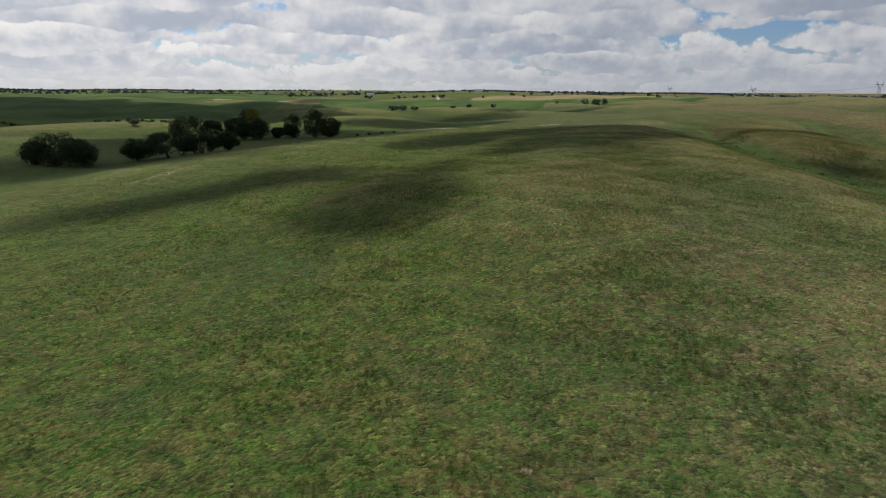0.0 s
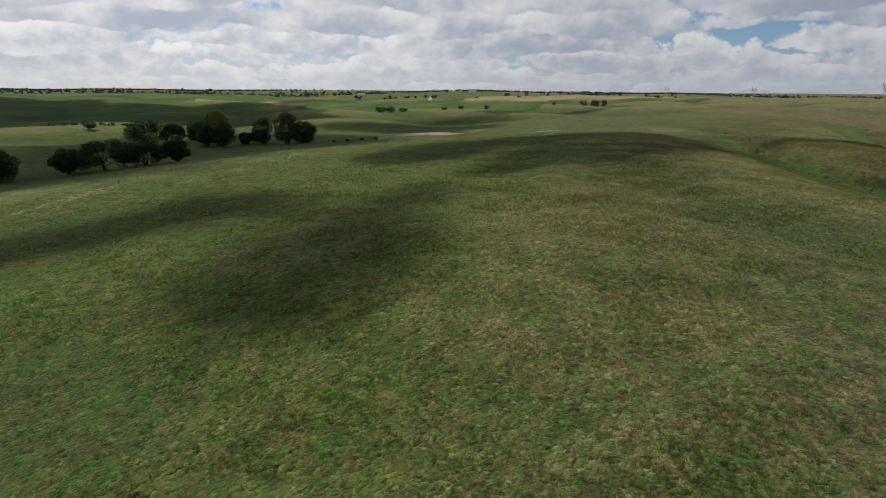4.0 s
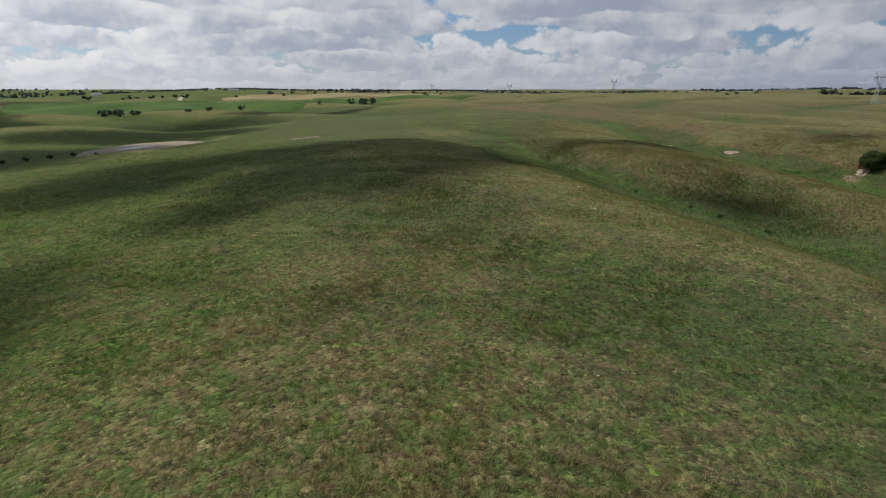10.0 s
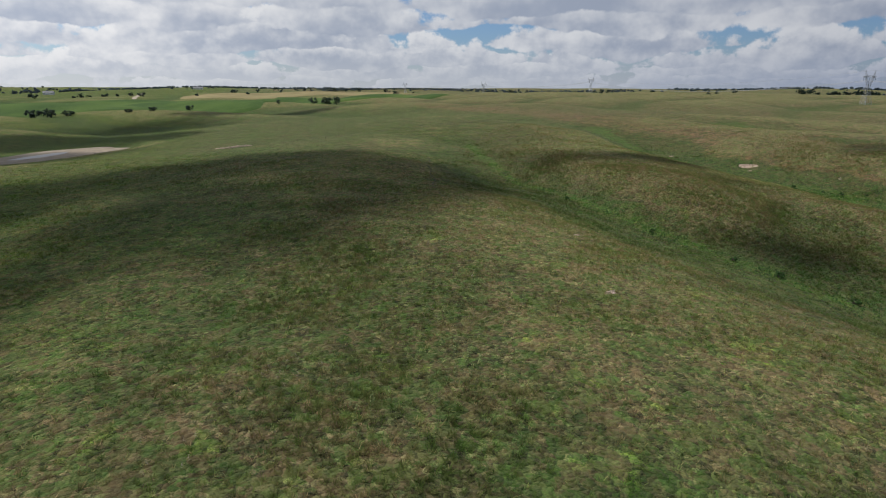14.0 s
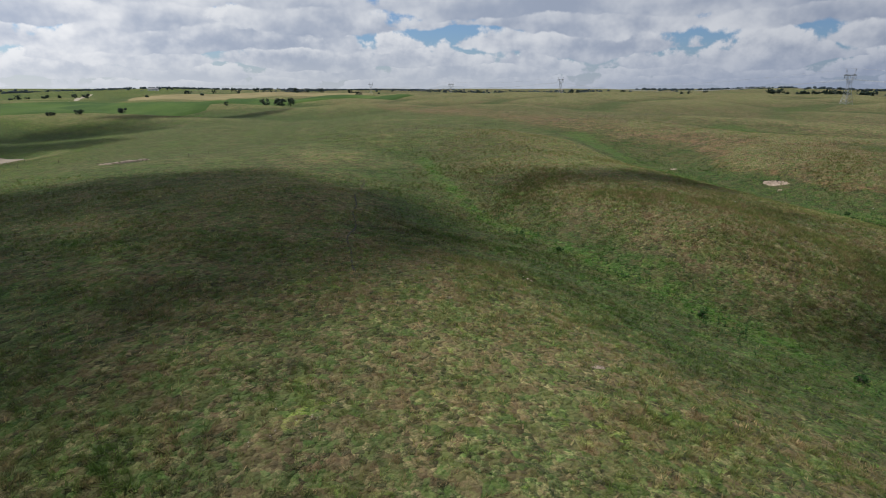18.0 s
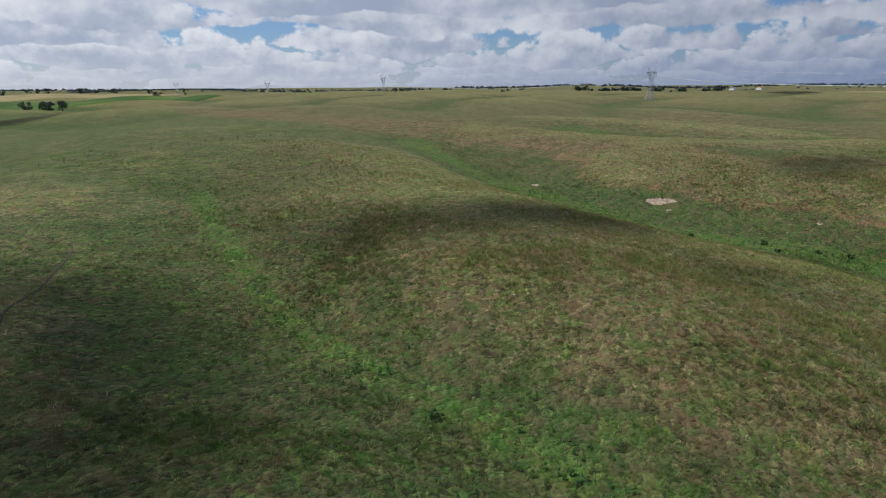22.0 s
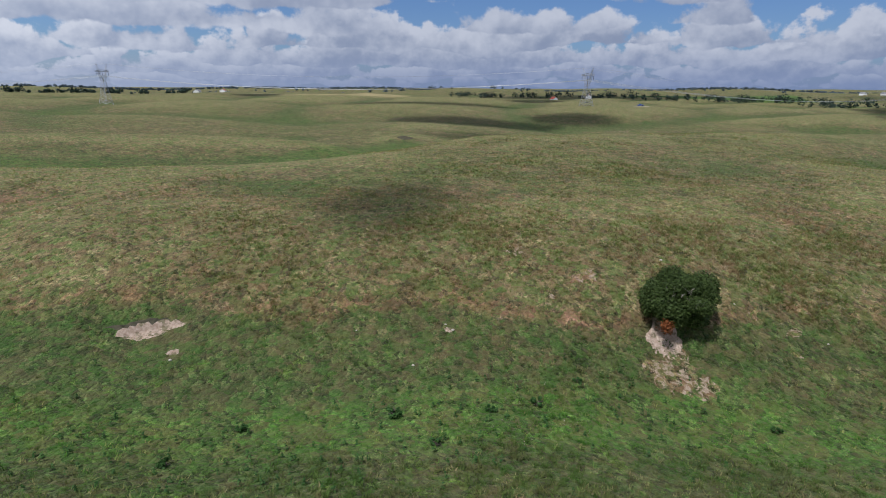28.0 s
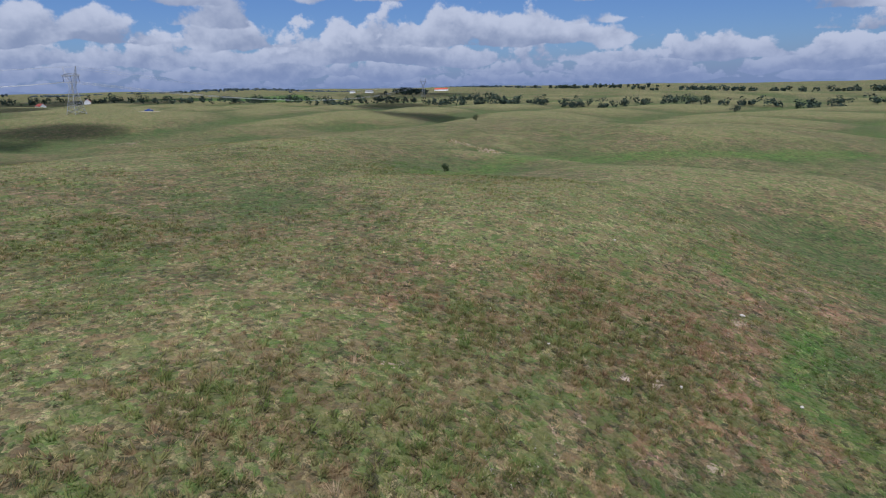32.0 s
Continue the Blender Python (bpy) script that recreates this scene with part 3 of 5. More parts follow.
def sheet_height(x, y):
    """Height of the built ground between its grid lines."""
    i = np.clip(np.searchsorted(ground_x, x) - 1, 0, len(ground_x) - 2)
    j = np.clip(np.searchsorted(ground_y, y) - 1, 0, len(ground_y) - 2)
    a = np.clip((x - ground_x[i]) / (ground_x[i + 1] - ground_x[i]), 0, 1)
    b = np.clip((y - ground_y[j]) / (ground_y[j + 1] - ground_y[j]), 0, 1)
    low = ground_rows[j, i] * (1 - a) + ground_rows[j, i + 1] * a
    high = ground_rows[j + 1, i] * (1 - a) + ground_rows[j + 1, i + 1] * a
    return low * (1 - b) + high * b


def line_distance(x, y, line):
    best = np.full(len(x), 1e9)
    for (ax, ay, _), (bx, by, _) in zip(line, line[1:]):
        dx, dy = bx - ax, by - ay
        u = np.clip(((x - ax) * dx + (y - ay) * dy) / (dx * dx + dy * dy), 0, 1)
        best = np.minimum(best, np.hypot(x - ax - u * dx, y - ay - u * dy))
    return best


EAST_GULLY = [(232, 187, 0), (225, 197, 0), (218, 198, 0), (214, 200, 0), (209, 216, 0), (205, 217, 0), (202, 219, 0)]


def wetness(x, y):
    """Lush grass along the draws: 1 at their bottoms, 0 on the slopes."""
    wob = 1 + 0.2 * np.sin(x / 7 + np.sin(y / 5)) + 0.15 * np.sin(y / 11 + x / 17)
    a = 1 - smooth(line_distance(x, y, LINES["valley"]) * wob, 2.8, 6.2)
    b = 1 - smooth(line_distance(x, y, LINES["draw"]) * wob, 0.8, 2.8)
    c = 0.7 * (1 - smooth(line_distance(x, y, LINES["cut_draw"]) * wob, 4, 14))
    d = 0.5 * (1 - smooth(line_distance(x, y, LINES["west_bottom"]) * wob, 15, 50))
    e = 0.85 * (1 - smooth(line_distance(x, y, LINES["red_draw"]) * wob, 2.5, 9))
    r = np.hypot(x - 120, y - 250)
    f = 0.55 * smooth(r, 330, 600) * smooth(-folds(x, y), 2.2, 5.0)
    g = 0.9 * (1 - smooth(line_distance(x, y, EAST_GULLY) * wob, 0.5, 1.9))
    return np.maximum.reduce([a, b, c, d, e, f, g])


def tallness(x, y):
    """Tall brown bunch grass: on the spur between the draws and along the foot of the far hill."""
    wob = 1 + 0.2 * np.sin(x / 9 + np.sin(y / 6)) + 0.15 * np.sin(y / 13 - x / 8)
    a = 1 - smooth(line_distance(x, y, LINES["spur"]) * wob, 10, 24)
    b = 0.8 * (1 - smooth(line_distance(x, y, [(216, 335, 0), (214, 300, 0), (216, 265, 0), (222, 235, 0), (226, 210, 0)]) * wob, 5, 14))
    c = 0.5 * (1 - smooth(line_distance(x, y, [(20, 150, 0), (40, 200, 0), (66, 262, 0)]) * wob, 6, 22))
    d = 0.5 * (1 - smooth(line_distance(x, y, LINES["east_low"]) * wob, 10, 35))
    return np.maximum.reduce([a, b, c, d])


def convexity(x, y, reach):
    """How far the land stands above its surroundings: crests above 0, hollows below."""
    ring = sum(sheet_height(x + math.cos(a) * reach, y + math.sin(a) * reach) for a in (0.4, 1.97, 3.54, 5.11)) / 4
    return (sheet_height(x, y) - ring) / np.sqrt(reach)


FORM_STEP = 4.0
form_x, form_y = np.arange(-140, 420, FORM_STEP), np.arange(-20, 480, FORM_STEP)
form_gx, form_gy = np.meshgrid(form_x, form_y)
form_map = convexity(form_gx.ravel(), form_gy.ravel(), 16.0).reshape(form_gx.shape)


def form_at(x, y):
    u = np.clip((x - form_x[0]) / FORM_STEP, 0, len(form_x) - 1.001)
    v = np.clip((y - form_y[0]) / FORM_STEP, 0, len(form_y) - 1.001)
    i, j = u.astype(int), v.astype(int)
    a, b = u - i, v - j
    return (form_map[j, i] * (1 - a) + form_map[j, i + 1] * a) * (1 - b) + (form_map[j + 1, i] * (1 - a) + form_map[j + 1, i + 1] * a) * b


def give_wetness(me, wide=False):
    co = np.empty(len(me.vertices) * 3)
    me.vertices.foreach_get("co", co)
    co = co.reshape(-1, 3)
    me.attributes.new("wet", "FLOAT", "POINT").data.foreach_set("value", wetness(co[:, 0], co[:, 1]))
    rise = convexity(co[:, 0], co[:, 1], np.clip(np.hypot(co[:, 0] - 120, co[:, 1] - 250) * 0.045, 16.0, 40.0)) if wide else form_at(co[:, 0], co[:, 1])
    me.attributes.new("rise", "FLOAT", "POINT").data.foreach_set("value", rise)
    me.attributes.new("tall", "FLOAT", "POINT").data.foreach_set("value", tallness(co[:, 0], co[:, 1]))


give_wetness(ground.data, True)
tagged(ground, "rolling green and straw-brown prairie pasture with draws", "ground", kind="structure")


# ---- helpers for things ----
def mesh_of(name, verts, faces, mat, flat=True):
    me = bpy.data.meshes.new(name)
    if isinstance(faces, np.ndarray):
        k = faces.shape[1]
        me.vertices.add(len(verts))
        me.vertices.foreach_set("co", np.asarray(verts, float).ravel())
        me.loops.add(faces.size)
        me.loops.foreach_set("vertex_index", faces.ravel().astype(np.int32))
        me.polygons.add(len(faces))
        me.polygons.foreach_set("loop_start", np.arange(0, faces.size, k, dtype=np.int32))
        me.update(calc_edges=True)
    else:
        me.from_pydata([tuple(v) for v in verts], [], faces)
    if not flat:
        me.polygons.foreach_set("use_smooth", np.ones(len(me.polygons), bool))
    me.materials.append(mat)
    return me


def part(name, me, parent, label=""):
    ob = new(name, me)
    ob.parent = parent
    if label:
        ob["label"] = label
    return ob


def thing(name, m, label, category, group="", kind=""):
    ob = new(name)
    ob.matrix_basis = m
    return tagged(ob, label, category, group, kind)


def tube(path, radii, sides=6):
    """Vertices and quads of a tapering tube along a path."""
    verts, faces = [], []
    for i, (p, r) in enumerate(zip(path, radii)):
        p = Vector(p)
        d = (Vector(path[min(i + 1, len(path) - 1)]) - Vector(path[max(i - 1, 0)])).normalized()
        a = d.orthogonal().normalized()
        b = d.cross(a)
        for k in range(sides):
            t = 2 * math.pi * k / sides
            verts.append(tuple(p + (a * math.cos(t) + b * math.sin(t)) * r))
    for i in range(len(path) - 1):
        for k in range(sides):
            q = i * sides
            faces.append((q + k, q + (k + 1) % sides, q + sides + (k + 1) % sides, q + sides + k))
    faces.append(tuple(range(sides))[::-1])
    faces.append(tuple(range((len(path) - 1) * sides, len(path) * sides)))
    return verts, faces


def tubes(items, sides=6):
    verts, faces = [], []
    for path, radii in items:
        v, f = tube(path, radii, sides)
        o = len(verts)
        verts += v
        faces += [tuple(i + o for i in q) for q in f]
    return verts, faces


def leaves(rng, centres, normals, size):
    """One small folded leaf at each centre, turned about its normal."""
    n = len(centres)
    t = rng.normal(size=(n, 3))
    t -= normals * (t * normals).sum(1, keepdims=True)
    t /= np.linalg.norm(t, axis=1, keepdims=True) + 1e-9
    b = np.cross(normals, t)
    s = (size * rng.uniform(0.6, 1.35, n))[:, None]
    v = np.stack([centres - t * s, centres + b * s * 0.62 + normals * s * 0.15, centres + t * s, centres - b * s * 0.62 + normals * s * 0.15], 1).reshape(-1, 3)
    return v, np.arange(n * 4).reshape(n, 4)


def crown_points(rng, lobes, per_lobe):
    """Scattered over the outside of many lobes, thinner underneath, with gaps."""
    out_c, out_n = [], []
    for (cx, cy, cz, r) in lobes:
        k = max(6, int(per_lobe * r * r))
        d = rng.normal(size=(k, 3))
        d /= np.linalg.norm(d, axis=1, keepdims=True)
        keep = d[:, 2] > rng.uniform(-1.6, -0.2, k)
        d = d[keep]
        rad = r * rng.uniform(0.55, 1.06, len(d)) ** 0.6
        out_c.append(np.array([cx, cy, cz]) + d * rad[:, None] * np.array([1, 1, 0.85]))
        nn = d + rng.normal(size=d.shape) * 0.55 + np.array([0, 0, 0.35])
        out_n.append(nn / np.linalg.norm(nn, axis=1, keepdims=True))
    return np.concatenate(out_c), np.concatenate(out_n)


def tree(name, m, label, category, seed, width, tall, leaf_mat, leaf=0.5, count=1200, stems=1, lean=0.0, group="", low=0.12, lobes=26):
    """A tapered trunk with limbs and a ragged crown of leaves."""
    rng = np.random.default_rng(seed)
    ob = thing(name, m, label, category, group)
    wood, lobe = [], []
    for s in range(stems):
        a = rng.uniform(0, 6.28)
        off = np.array([math.cos(a), math.sin(a)]) * (0.10 * width if stems > 1 else 0)
        base = np.array([off[0] * 0.4, off[1] * 0.4, -0.4])
        top = np.array([off[0] * 1.8 + lean * tall, off[1] * 1.8, tall * 0.62])
        r0 = tall * 0.026 / math.sqrt(stems) + 0.05
        mid = (base + top) / 2 + rng.normal(size=3) * width * 0.03
        wood.append(([base, mid, top], [r0 * 1.25, r0 * 0.8, r0 * 0.35]))
        for k in range(5):
            u = rng.uniform(0.25, 0.95)
            p = base * (1 - u) + top * u
            aa = rng.uniform(0, 6.28)
            e = p + np.array([math.cos(aa) * width * 0.34, math.sin(aa) * width * 0.34, tall * rng.uniform(0.08, 0.26)])
            q = (p + e) / 2 + np.array([0, 0, -tall * 0.03])
            wood.append(([p, q, e], [r0 * 0.5, r0 * 0.3, r0 * 0.1]))
    half = tall * (0.94 - low) / 2
    for k in range(lobes):
        d = rng.normal(size=3)
        d /= np.linalg.norm(d)
        q = rng.uniform(0.45, 1.0) ** 0.5
        r = min(width, tall) * rng.uniform(0.13, 0.25)
        z = tall * low + half + d[2] * (half - r * 0.7) * q
        side = (width / 2 - r * 0.8) * q * (1.0 if d[2] > 0 else 1.08)
        lobe.append((d[0] * side + lean * z, d[1] * side, z, r))
    c, n = crown_points(rng, lobe, 10.0)
    pick = rng.permutation(len(c))
    rep = int(np.ceil(count / max(1, len(c))))
    if rep > 1:
        more = [crown_points(rng, lobe, 10.0) for _ in range(rep * 2)]
        c, n = np.concatenate([q[0] for q in more]), np.concatenate([q[1] for q in more])
        pick = rng.permutation(len(c))
    c, n = c[pick[:count]], n[pick[:count]]
    part("trunk", mesh_of("trunk", *tubes(wood), bark_mat, False), ob)
    v, f = leaves(rng, c, n, leaf)
    part("crown", mesh_of("crown", v, f, leaf_mat), ob)
    return ob


def at(x, y, dz=0.0, turn=0.0, size=1.0):
    return pose(x, y, ground_z(x, y) + dz, 0, 0, turn) @ Matrix.Scale(size, 4)


# ---- the lone hackberry on the valley side ----
lone = tree("hackberry_tree", at(205.2, 263.4, -0.3, 0, 0.95), "dense dark-green hackberry tree over an eroded bank", "tree", 3, 8.8, 7.6, leaf_dark, 0.125, 60000, 4, 0.0, "", -0.04, 64)
rng = np.random.default_rng(8)
for k in range(14):
    a, z = rng.uniform(1.6, 3.6), rng.uniform(1.6, 4.6)
    p = np.array([math.cos(a) * 2.2, math.sin(a) * 2.2, z])
    e = p + np.array([math.cos(a) * 1.7, math.sin(a) * 1.7, rng.uniform(0.3, 1.5)]) + rng.normal(size=3) * 0.3
    limb = [([p, (p + e) / 2 + rng.normal(size=3) * 0.1, e], [0.05, 0.035, 0.015])]
    for u in (0.55, 0.8):
        q = p * (1 - u) + e * u
        limb.append(([q, q + rng.normal(size=3) * 0.25, q + rng.normal(size=3) * 0.45 + np.array([0, 0, 0.3])], [0.022, 0.016, 0.008]))
    part("dead_branch", mesh_of("dead_branch", *tubes(limb, 4), dead_mat), lone, "bleached grey dead branch")
for k in range(4):
    c = np.array([-3.7, 1.9, 1.4]) + rng.normal(size=3) * np.array([0.3, 0.4, 0.3])
    c = c + rng.normal(size=(80, 3)) * 0.30
    n = rng.normal(size=(80, 3))
    v, f = leaves(rng, c, n / np.linalg.norm(n, axis=1, keepdims=True), 0.15)
    tagged(part("withered_spray", mesh_of("withered_spray", v, f, leaf_rust), lone, "rust-orange withered spray of leaves"), kind="stuff")

# ---- trees along the western creek ----
CREEK_TREES = [  # x, y, width, height, leaves, seed
    (-228, 292, 24, 17, leaf_wood, 11), (-212, 288, 18, 14, leaf_wood, 12), (-242, 296, 14, 12, leaf_wood, 17),
    (-178, 312, 22, 14, leaf_wood, 13), (-161, 316, 19, 13, leaf_wood, 14), (-194, 310, 15, 12, leaf_wood, 18), (-149, 322, 12, 10, leaf_wood, 29),
    (-243, 455, 24, 17, leaf_wood, 15), (-226, 462, 17, 13, leaf_wood, 16), (-208, 466, 18, 14, leaf_wood, 19),
    (-204, 486, 18, 22, leaf_wood, 20), (-174, 428, 14, 15, leaf_wood, 22), (-166, 447, 10, 8, leaf_wood, 23), (-186, 432, 13, 14, leaf_wood, 30),
    (-154, 446, 14, 17, leaf_wood, 24), (-137, 444, 17, 20, leaf_wood, 25), (-126, 447, 15, 15, leaf_wood, 26),
]
for x, y, w, h, lm, sd in CREEK_TREES:
    tree("creek_tree", at(x, y, 0, 0, 1.16), "dark-green broad creekside tree standing in cloud shade", "tree", sd, w, h, lm, 0.33, 7000, 2, 0, "creekside trees", -0.06, 40)
tree("yellowing_cottonwood", at(-182, 438), "tall cottonwood with yellow-green turning crown", "tree", 21, 15, 25, leaf_yellow, 0.34, 5500, 1, 0.02, "creekside trees", 0.02, 40)
tree("olive_shrub", at(-311, 495), "round pale grey-green shrub at the field edge", "shrub", 27, 13, 9, leaf_grey, 0.4, 1500, 3, 0, "", 0.05)
tree("bare_shrub", at(-196, 462), "thin half-bare grey shrub by the creek", "shrub", 28, 9, 8, leaf_grey, 0.3, 350, 4, 0, "", 0.2)
for x, y, s in ((-96, 445, 2.6), (-88, 452, 2.2), (-80, 461, 2.4), (-72, 470, 2.0), (-104, 440, 2.0)):
    tree("bank_shrub", at(x, y), "small dark shrub in the creek-bank row", "shrub", int(s * 50), s * 1.3, s, leaf_wood, 0.3, 260, 2, 0, "creek-bank shrubs", 0.05, 10)

# ---- far shrubs and trees on the swells ----
FAR_TREES = [  # x, y, width, height, category, seed
    (-140, 802, 17, 8, "shrub", 31), (-126, 800, 15, 9, "shrub", 32), (-112, 802, 12, 7, "shrub", 33),
    (-60, 790, 8, 4, "shrub", 34), (-40, 792, 9, 5, "shrub", 35), (-8, 800, 10, 6, "shrub", 36), (80, 880, 6, 5, "shrub", 37),
    (120, 890, 12, 9, "shrub", 38), (134, 888, 16, 10, "shrub", 39), (147, 892, 12, 11, "shrub", 40),
    (296, 1194, 14, 11, "tree", 41), (660, 1515, 17, 15, "tree", 42), (742, 1475, 20, 12, "shrub", 43), (762, 1480, 16, 10, "shrub", 44),
    (640, 1100, 10, 8, "shrub", 45), (840, 1380, 14, 11, "tree", 46), (900, 1300, 16, 10, "shrub", 47), (810, 1010, 9, 9, "tree", 48),
    (312, 174, 2.2, 2.6, "shrub", 49), (482, 20, 4.0, 4.5, "tree", 50), (513, -356, 11, 9, "tree", 51), (700, 905, 10, 7, "shrub", 52), (1010, 1180, 12, 8, "shrub", 53),
]
for x, y, w, h, cat, sd in FAR_TREES:
    tree("pasture_tree" if cat == "tree" else "pasture_shrub", at(x, y), "lone dark-green " + cat + " on the open prairie", cat, sd, w, h, leaf_far if w > 5 else leaf_wood, max(0.16, w * 0.05), 420, 2, 0, "scattered prairie trees", -0.08, 16)

# ---- shrubs and tall weeds on the valley floor ----
rng = np.random.default_rng(5)
VALLEY_SHRUBS = [(187, 291, 0.9), (183, 287, 0.7), (191, 279, 0.8), (189, 283, 0.6), (178, 306, 0.6), (195, 275, 0.5), (184, 303, 0.6), (124, 222, 1.0), (118, 231, 1.1), (115, 238, 0.8), (110, 254, 0.9), (104, 276, 0.7), (192, 258, 0.6)]
for i, (x, y, s) in enumerate(VALLEY_SHRUBS):
    tree("valley_shrub", at(x, y), "low leafy green shrub in the lush draw", "shrub", 60 + i, s * 1.7, s, weed_mat, 0.11, 420, 3, 0, "shrubs of the draws", 0.02, 10)


def weed_patch(name, spots, seed, mat, tall, leaf, per, label, category):
    """Upright leafy stalks in loose groups: one uncountable patch."""
    rr = np.random.default_rng(seed)
    cs, ns = [], []
    for x, y, spread, k in spots:
        px, py = x + rr.normal(size=k) * spread, y + rr.normal(size=k) * spread
        pz = height(px, py)
        for a, b, c in zip(px, py, pz):
            u = rr.uniform(0.05, 1.0, per)
            ang = rr.uniform(0, 6.28, per)
            r = 0.22 * tall * (1 - u * 0.75)
            cs.append(np.stack([a + np.cos(ang) * r, b + np.sin(ang) * r, c + u * tall * rr.uniform(0.6, 1.2)], 1))
            ns.append(np.stack([np.cos(ang) * 0.6, np.sin(ang) * 0.6, np.full(per, 0.8)], 1))
    c, n = np.concatenate(cs), np.concatenate(ns)
    n += rr.normal(size=n.shape) * 0.3
    n /= np.linalg.norm(n, axis=1, keepdims=True)
    v, f = leaves(rr, c, n, leaf)
    return tagged(new(name, mesh_of(name, v, f, mat)), label, category, kind="stuff")


weed_patch("mullein_weeds", [(52, 203, 2.5, 12), (44, 196, 2, 7), (62, 219, 3, 14), (56, 214, 2.5, 9), (33, 152, 2, 6), (28, 155, 1.5, 5), (69, 228, 3, 8), (75, 262, 2.5, 9), (73, 258, 2, 7), (170, 362, 3, 9), (196, 352, 2.5, 10), (40, 139, 2, 4), (232, 268, 3, 6), (47, 160, 1.5, 4)], 71, mullein_mat, 1.0, 0.085, 26, "pale yellow-green mullein weeds standing in the pasture", "weeds")
weed_patch("dry_weeds", [(19, 68, 2.0, 40), (31, 77, 2.2, 36), (37, 62, 3.0, 60), (14, 92, 1.6, 16), (65, 168, 2.0, 12), (38, 206, 1.5, 14), (30, 196, 1.2, 8), (196, 356, 1.8, 10), (187, 280, 2.4, 14), (212, 244, 2.0, 22), (225, 233, 3.0, 18), (209, 206, 3.5, 24), (216, 207, 2.5, 18), (60, 236, 1.0, 8)], 72, dead_weed_mat, 0.45, 0.05, 8, "bleached dry weed stalks in loose patches", "weeds")
weed_patch("tall_green_weeds", [(186, 285, 5, 60), (180, 298, 5, 60), (177, 312, 5, 50), (191, 270, 4, 46), (190, 245, 4, 30), (111, 250, 2.5, 34), (107, 268, 2.2, 30), (103, 284, 2.0, 26), (118, 232, 3, 40), (124, 218, 4, 40), (104, 300, 2.2, 22), (184, 335, 4, 30), (187, 360, 4, 22)], 73, weed_mat, 0.65, 0.10, 16, "lush tall green weeds along the draw bottoms", "weeds")


# ---- bare soil, banks and stones ----
def soil_patch(name, x, y, rx, ry, turn, seed, label, mat=None, lip=0.0, lip_side=90, category="bare soil", rag=0.32):
    """Bare ground with a ragged outline, proud of the turf at a broken lip."""
    rr = np.random.default_rng(seed)
    rings, spokes = 9, 40
    ph = rr.uniform(0, 6.28, 5)
    edge = np.array([1 + rag * (0.5 * math.sin(a + ph[0]) + 0.35 * math.sin(3 * a + ph[1]) + 0.22 * math.sin(7 * a + ph[2]) + rr.uniform(-0.35, 0.35)) for a in np.linspace(0, 2 * math.pi, spokes, endpoint=False)])
    ct, st = math.cos(radians(turn)), math.sin(radians(turn))
    px, py, pr, pa = [0.0], [0.0], [0.0], [0.0]
    for i in range(1, rings + 1):
        for k in range(spokes):
            a = 2 * math.pi * k / spokes
            r = i / rings * edge[k]
            px.append(math.cos(a) * r * rx), py.append(math.sin(a) * r * ry), pr.append(i / rings), pa.append(a)
    px, py, pr, pa = map(np.array, (px, py, pr, pa))
    wx, wy = x + px * ct - py * st, y + px * st + py * ct
    wz = height(wx, wy) + 0.07 * (1 - pr ** 4) - 0.10 * pr ** 8 + rr.normal(size=len(px)) * 0.03 * (pr < 0.95)
    if lip:
        w = np.clip(np.cos(pa - radians(lip_side)), 0, 1) ** 0.6
        wz += lip * w * smooth(pr, 0.62, 0.80) * (1 - smooth(pr, 0.88, 1.0)) * rr.uniform(0.55, 1.15, len(px))
    z0 = ground_z(x, y)
    faces = [(0, 1 + k, 1 + (k + 1) % spokes) for k in range(spokes)]
    for i in range(rings - 1):
        o = 1 + i * spokes
        faces += [(o + k, o + spokes + k, o + spokes + (k + 1) % spokes, o + (k + 1) % spokes) for k in range(spokes)]
    me = mesh_of(name, np.stack([wx - x, wy - y, wz - z0], 1), faces, mat or soil_mat, False)
    ob = new(name, me)
    ob.location = (x, y, z0)
    return tagged(ob, label, category)


soil_patch("eroded_bank", 195.9, 318.1, 0.75, 3.3, 26, 1, "pale pink-tan eroded bank in the valley side", lip=0.9, lip_side=0)
# scarp strip whose dark colour stands in for the shade of the overhang
soil_patch("bank_scarp", 197.2, 318.7, 0.40, 2.9, 26, 9, "crumbling scarp above the eroded bank, coloured dark for its overhang's shade", trail_mat, lip=0.35, lip_side=0, rag=0.5)
soil_patch("bare_mound", 193.4, 313.8, 0.5, 0.7, 0, 2, "small mound of bare tan soil")
soil_patch("bare_bank", 202.4, 264.9, 2.7, 2.0, 0, 3, "bare pink-tan soil spilling below the hackberry", lip=0.5, lip_side=0)
soil_patch("bare_slope", 199.2, 264.0, 3.6, 3.0, 20, 4, "thinly grassed stony soil below the bank", thin_mat, rag=0.6)
soil_patch("bare_bank", 200.3, 287.5, 0.45, 0.6, 0, 5, "little bare tan scrape in the slope")
soil_patch("bare_bank", 191.5, 350.5, 1.0, 1.3, 0, 6, "little bare pale scrape in the slope")
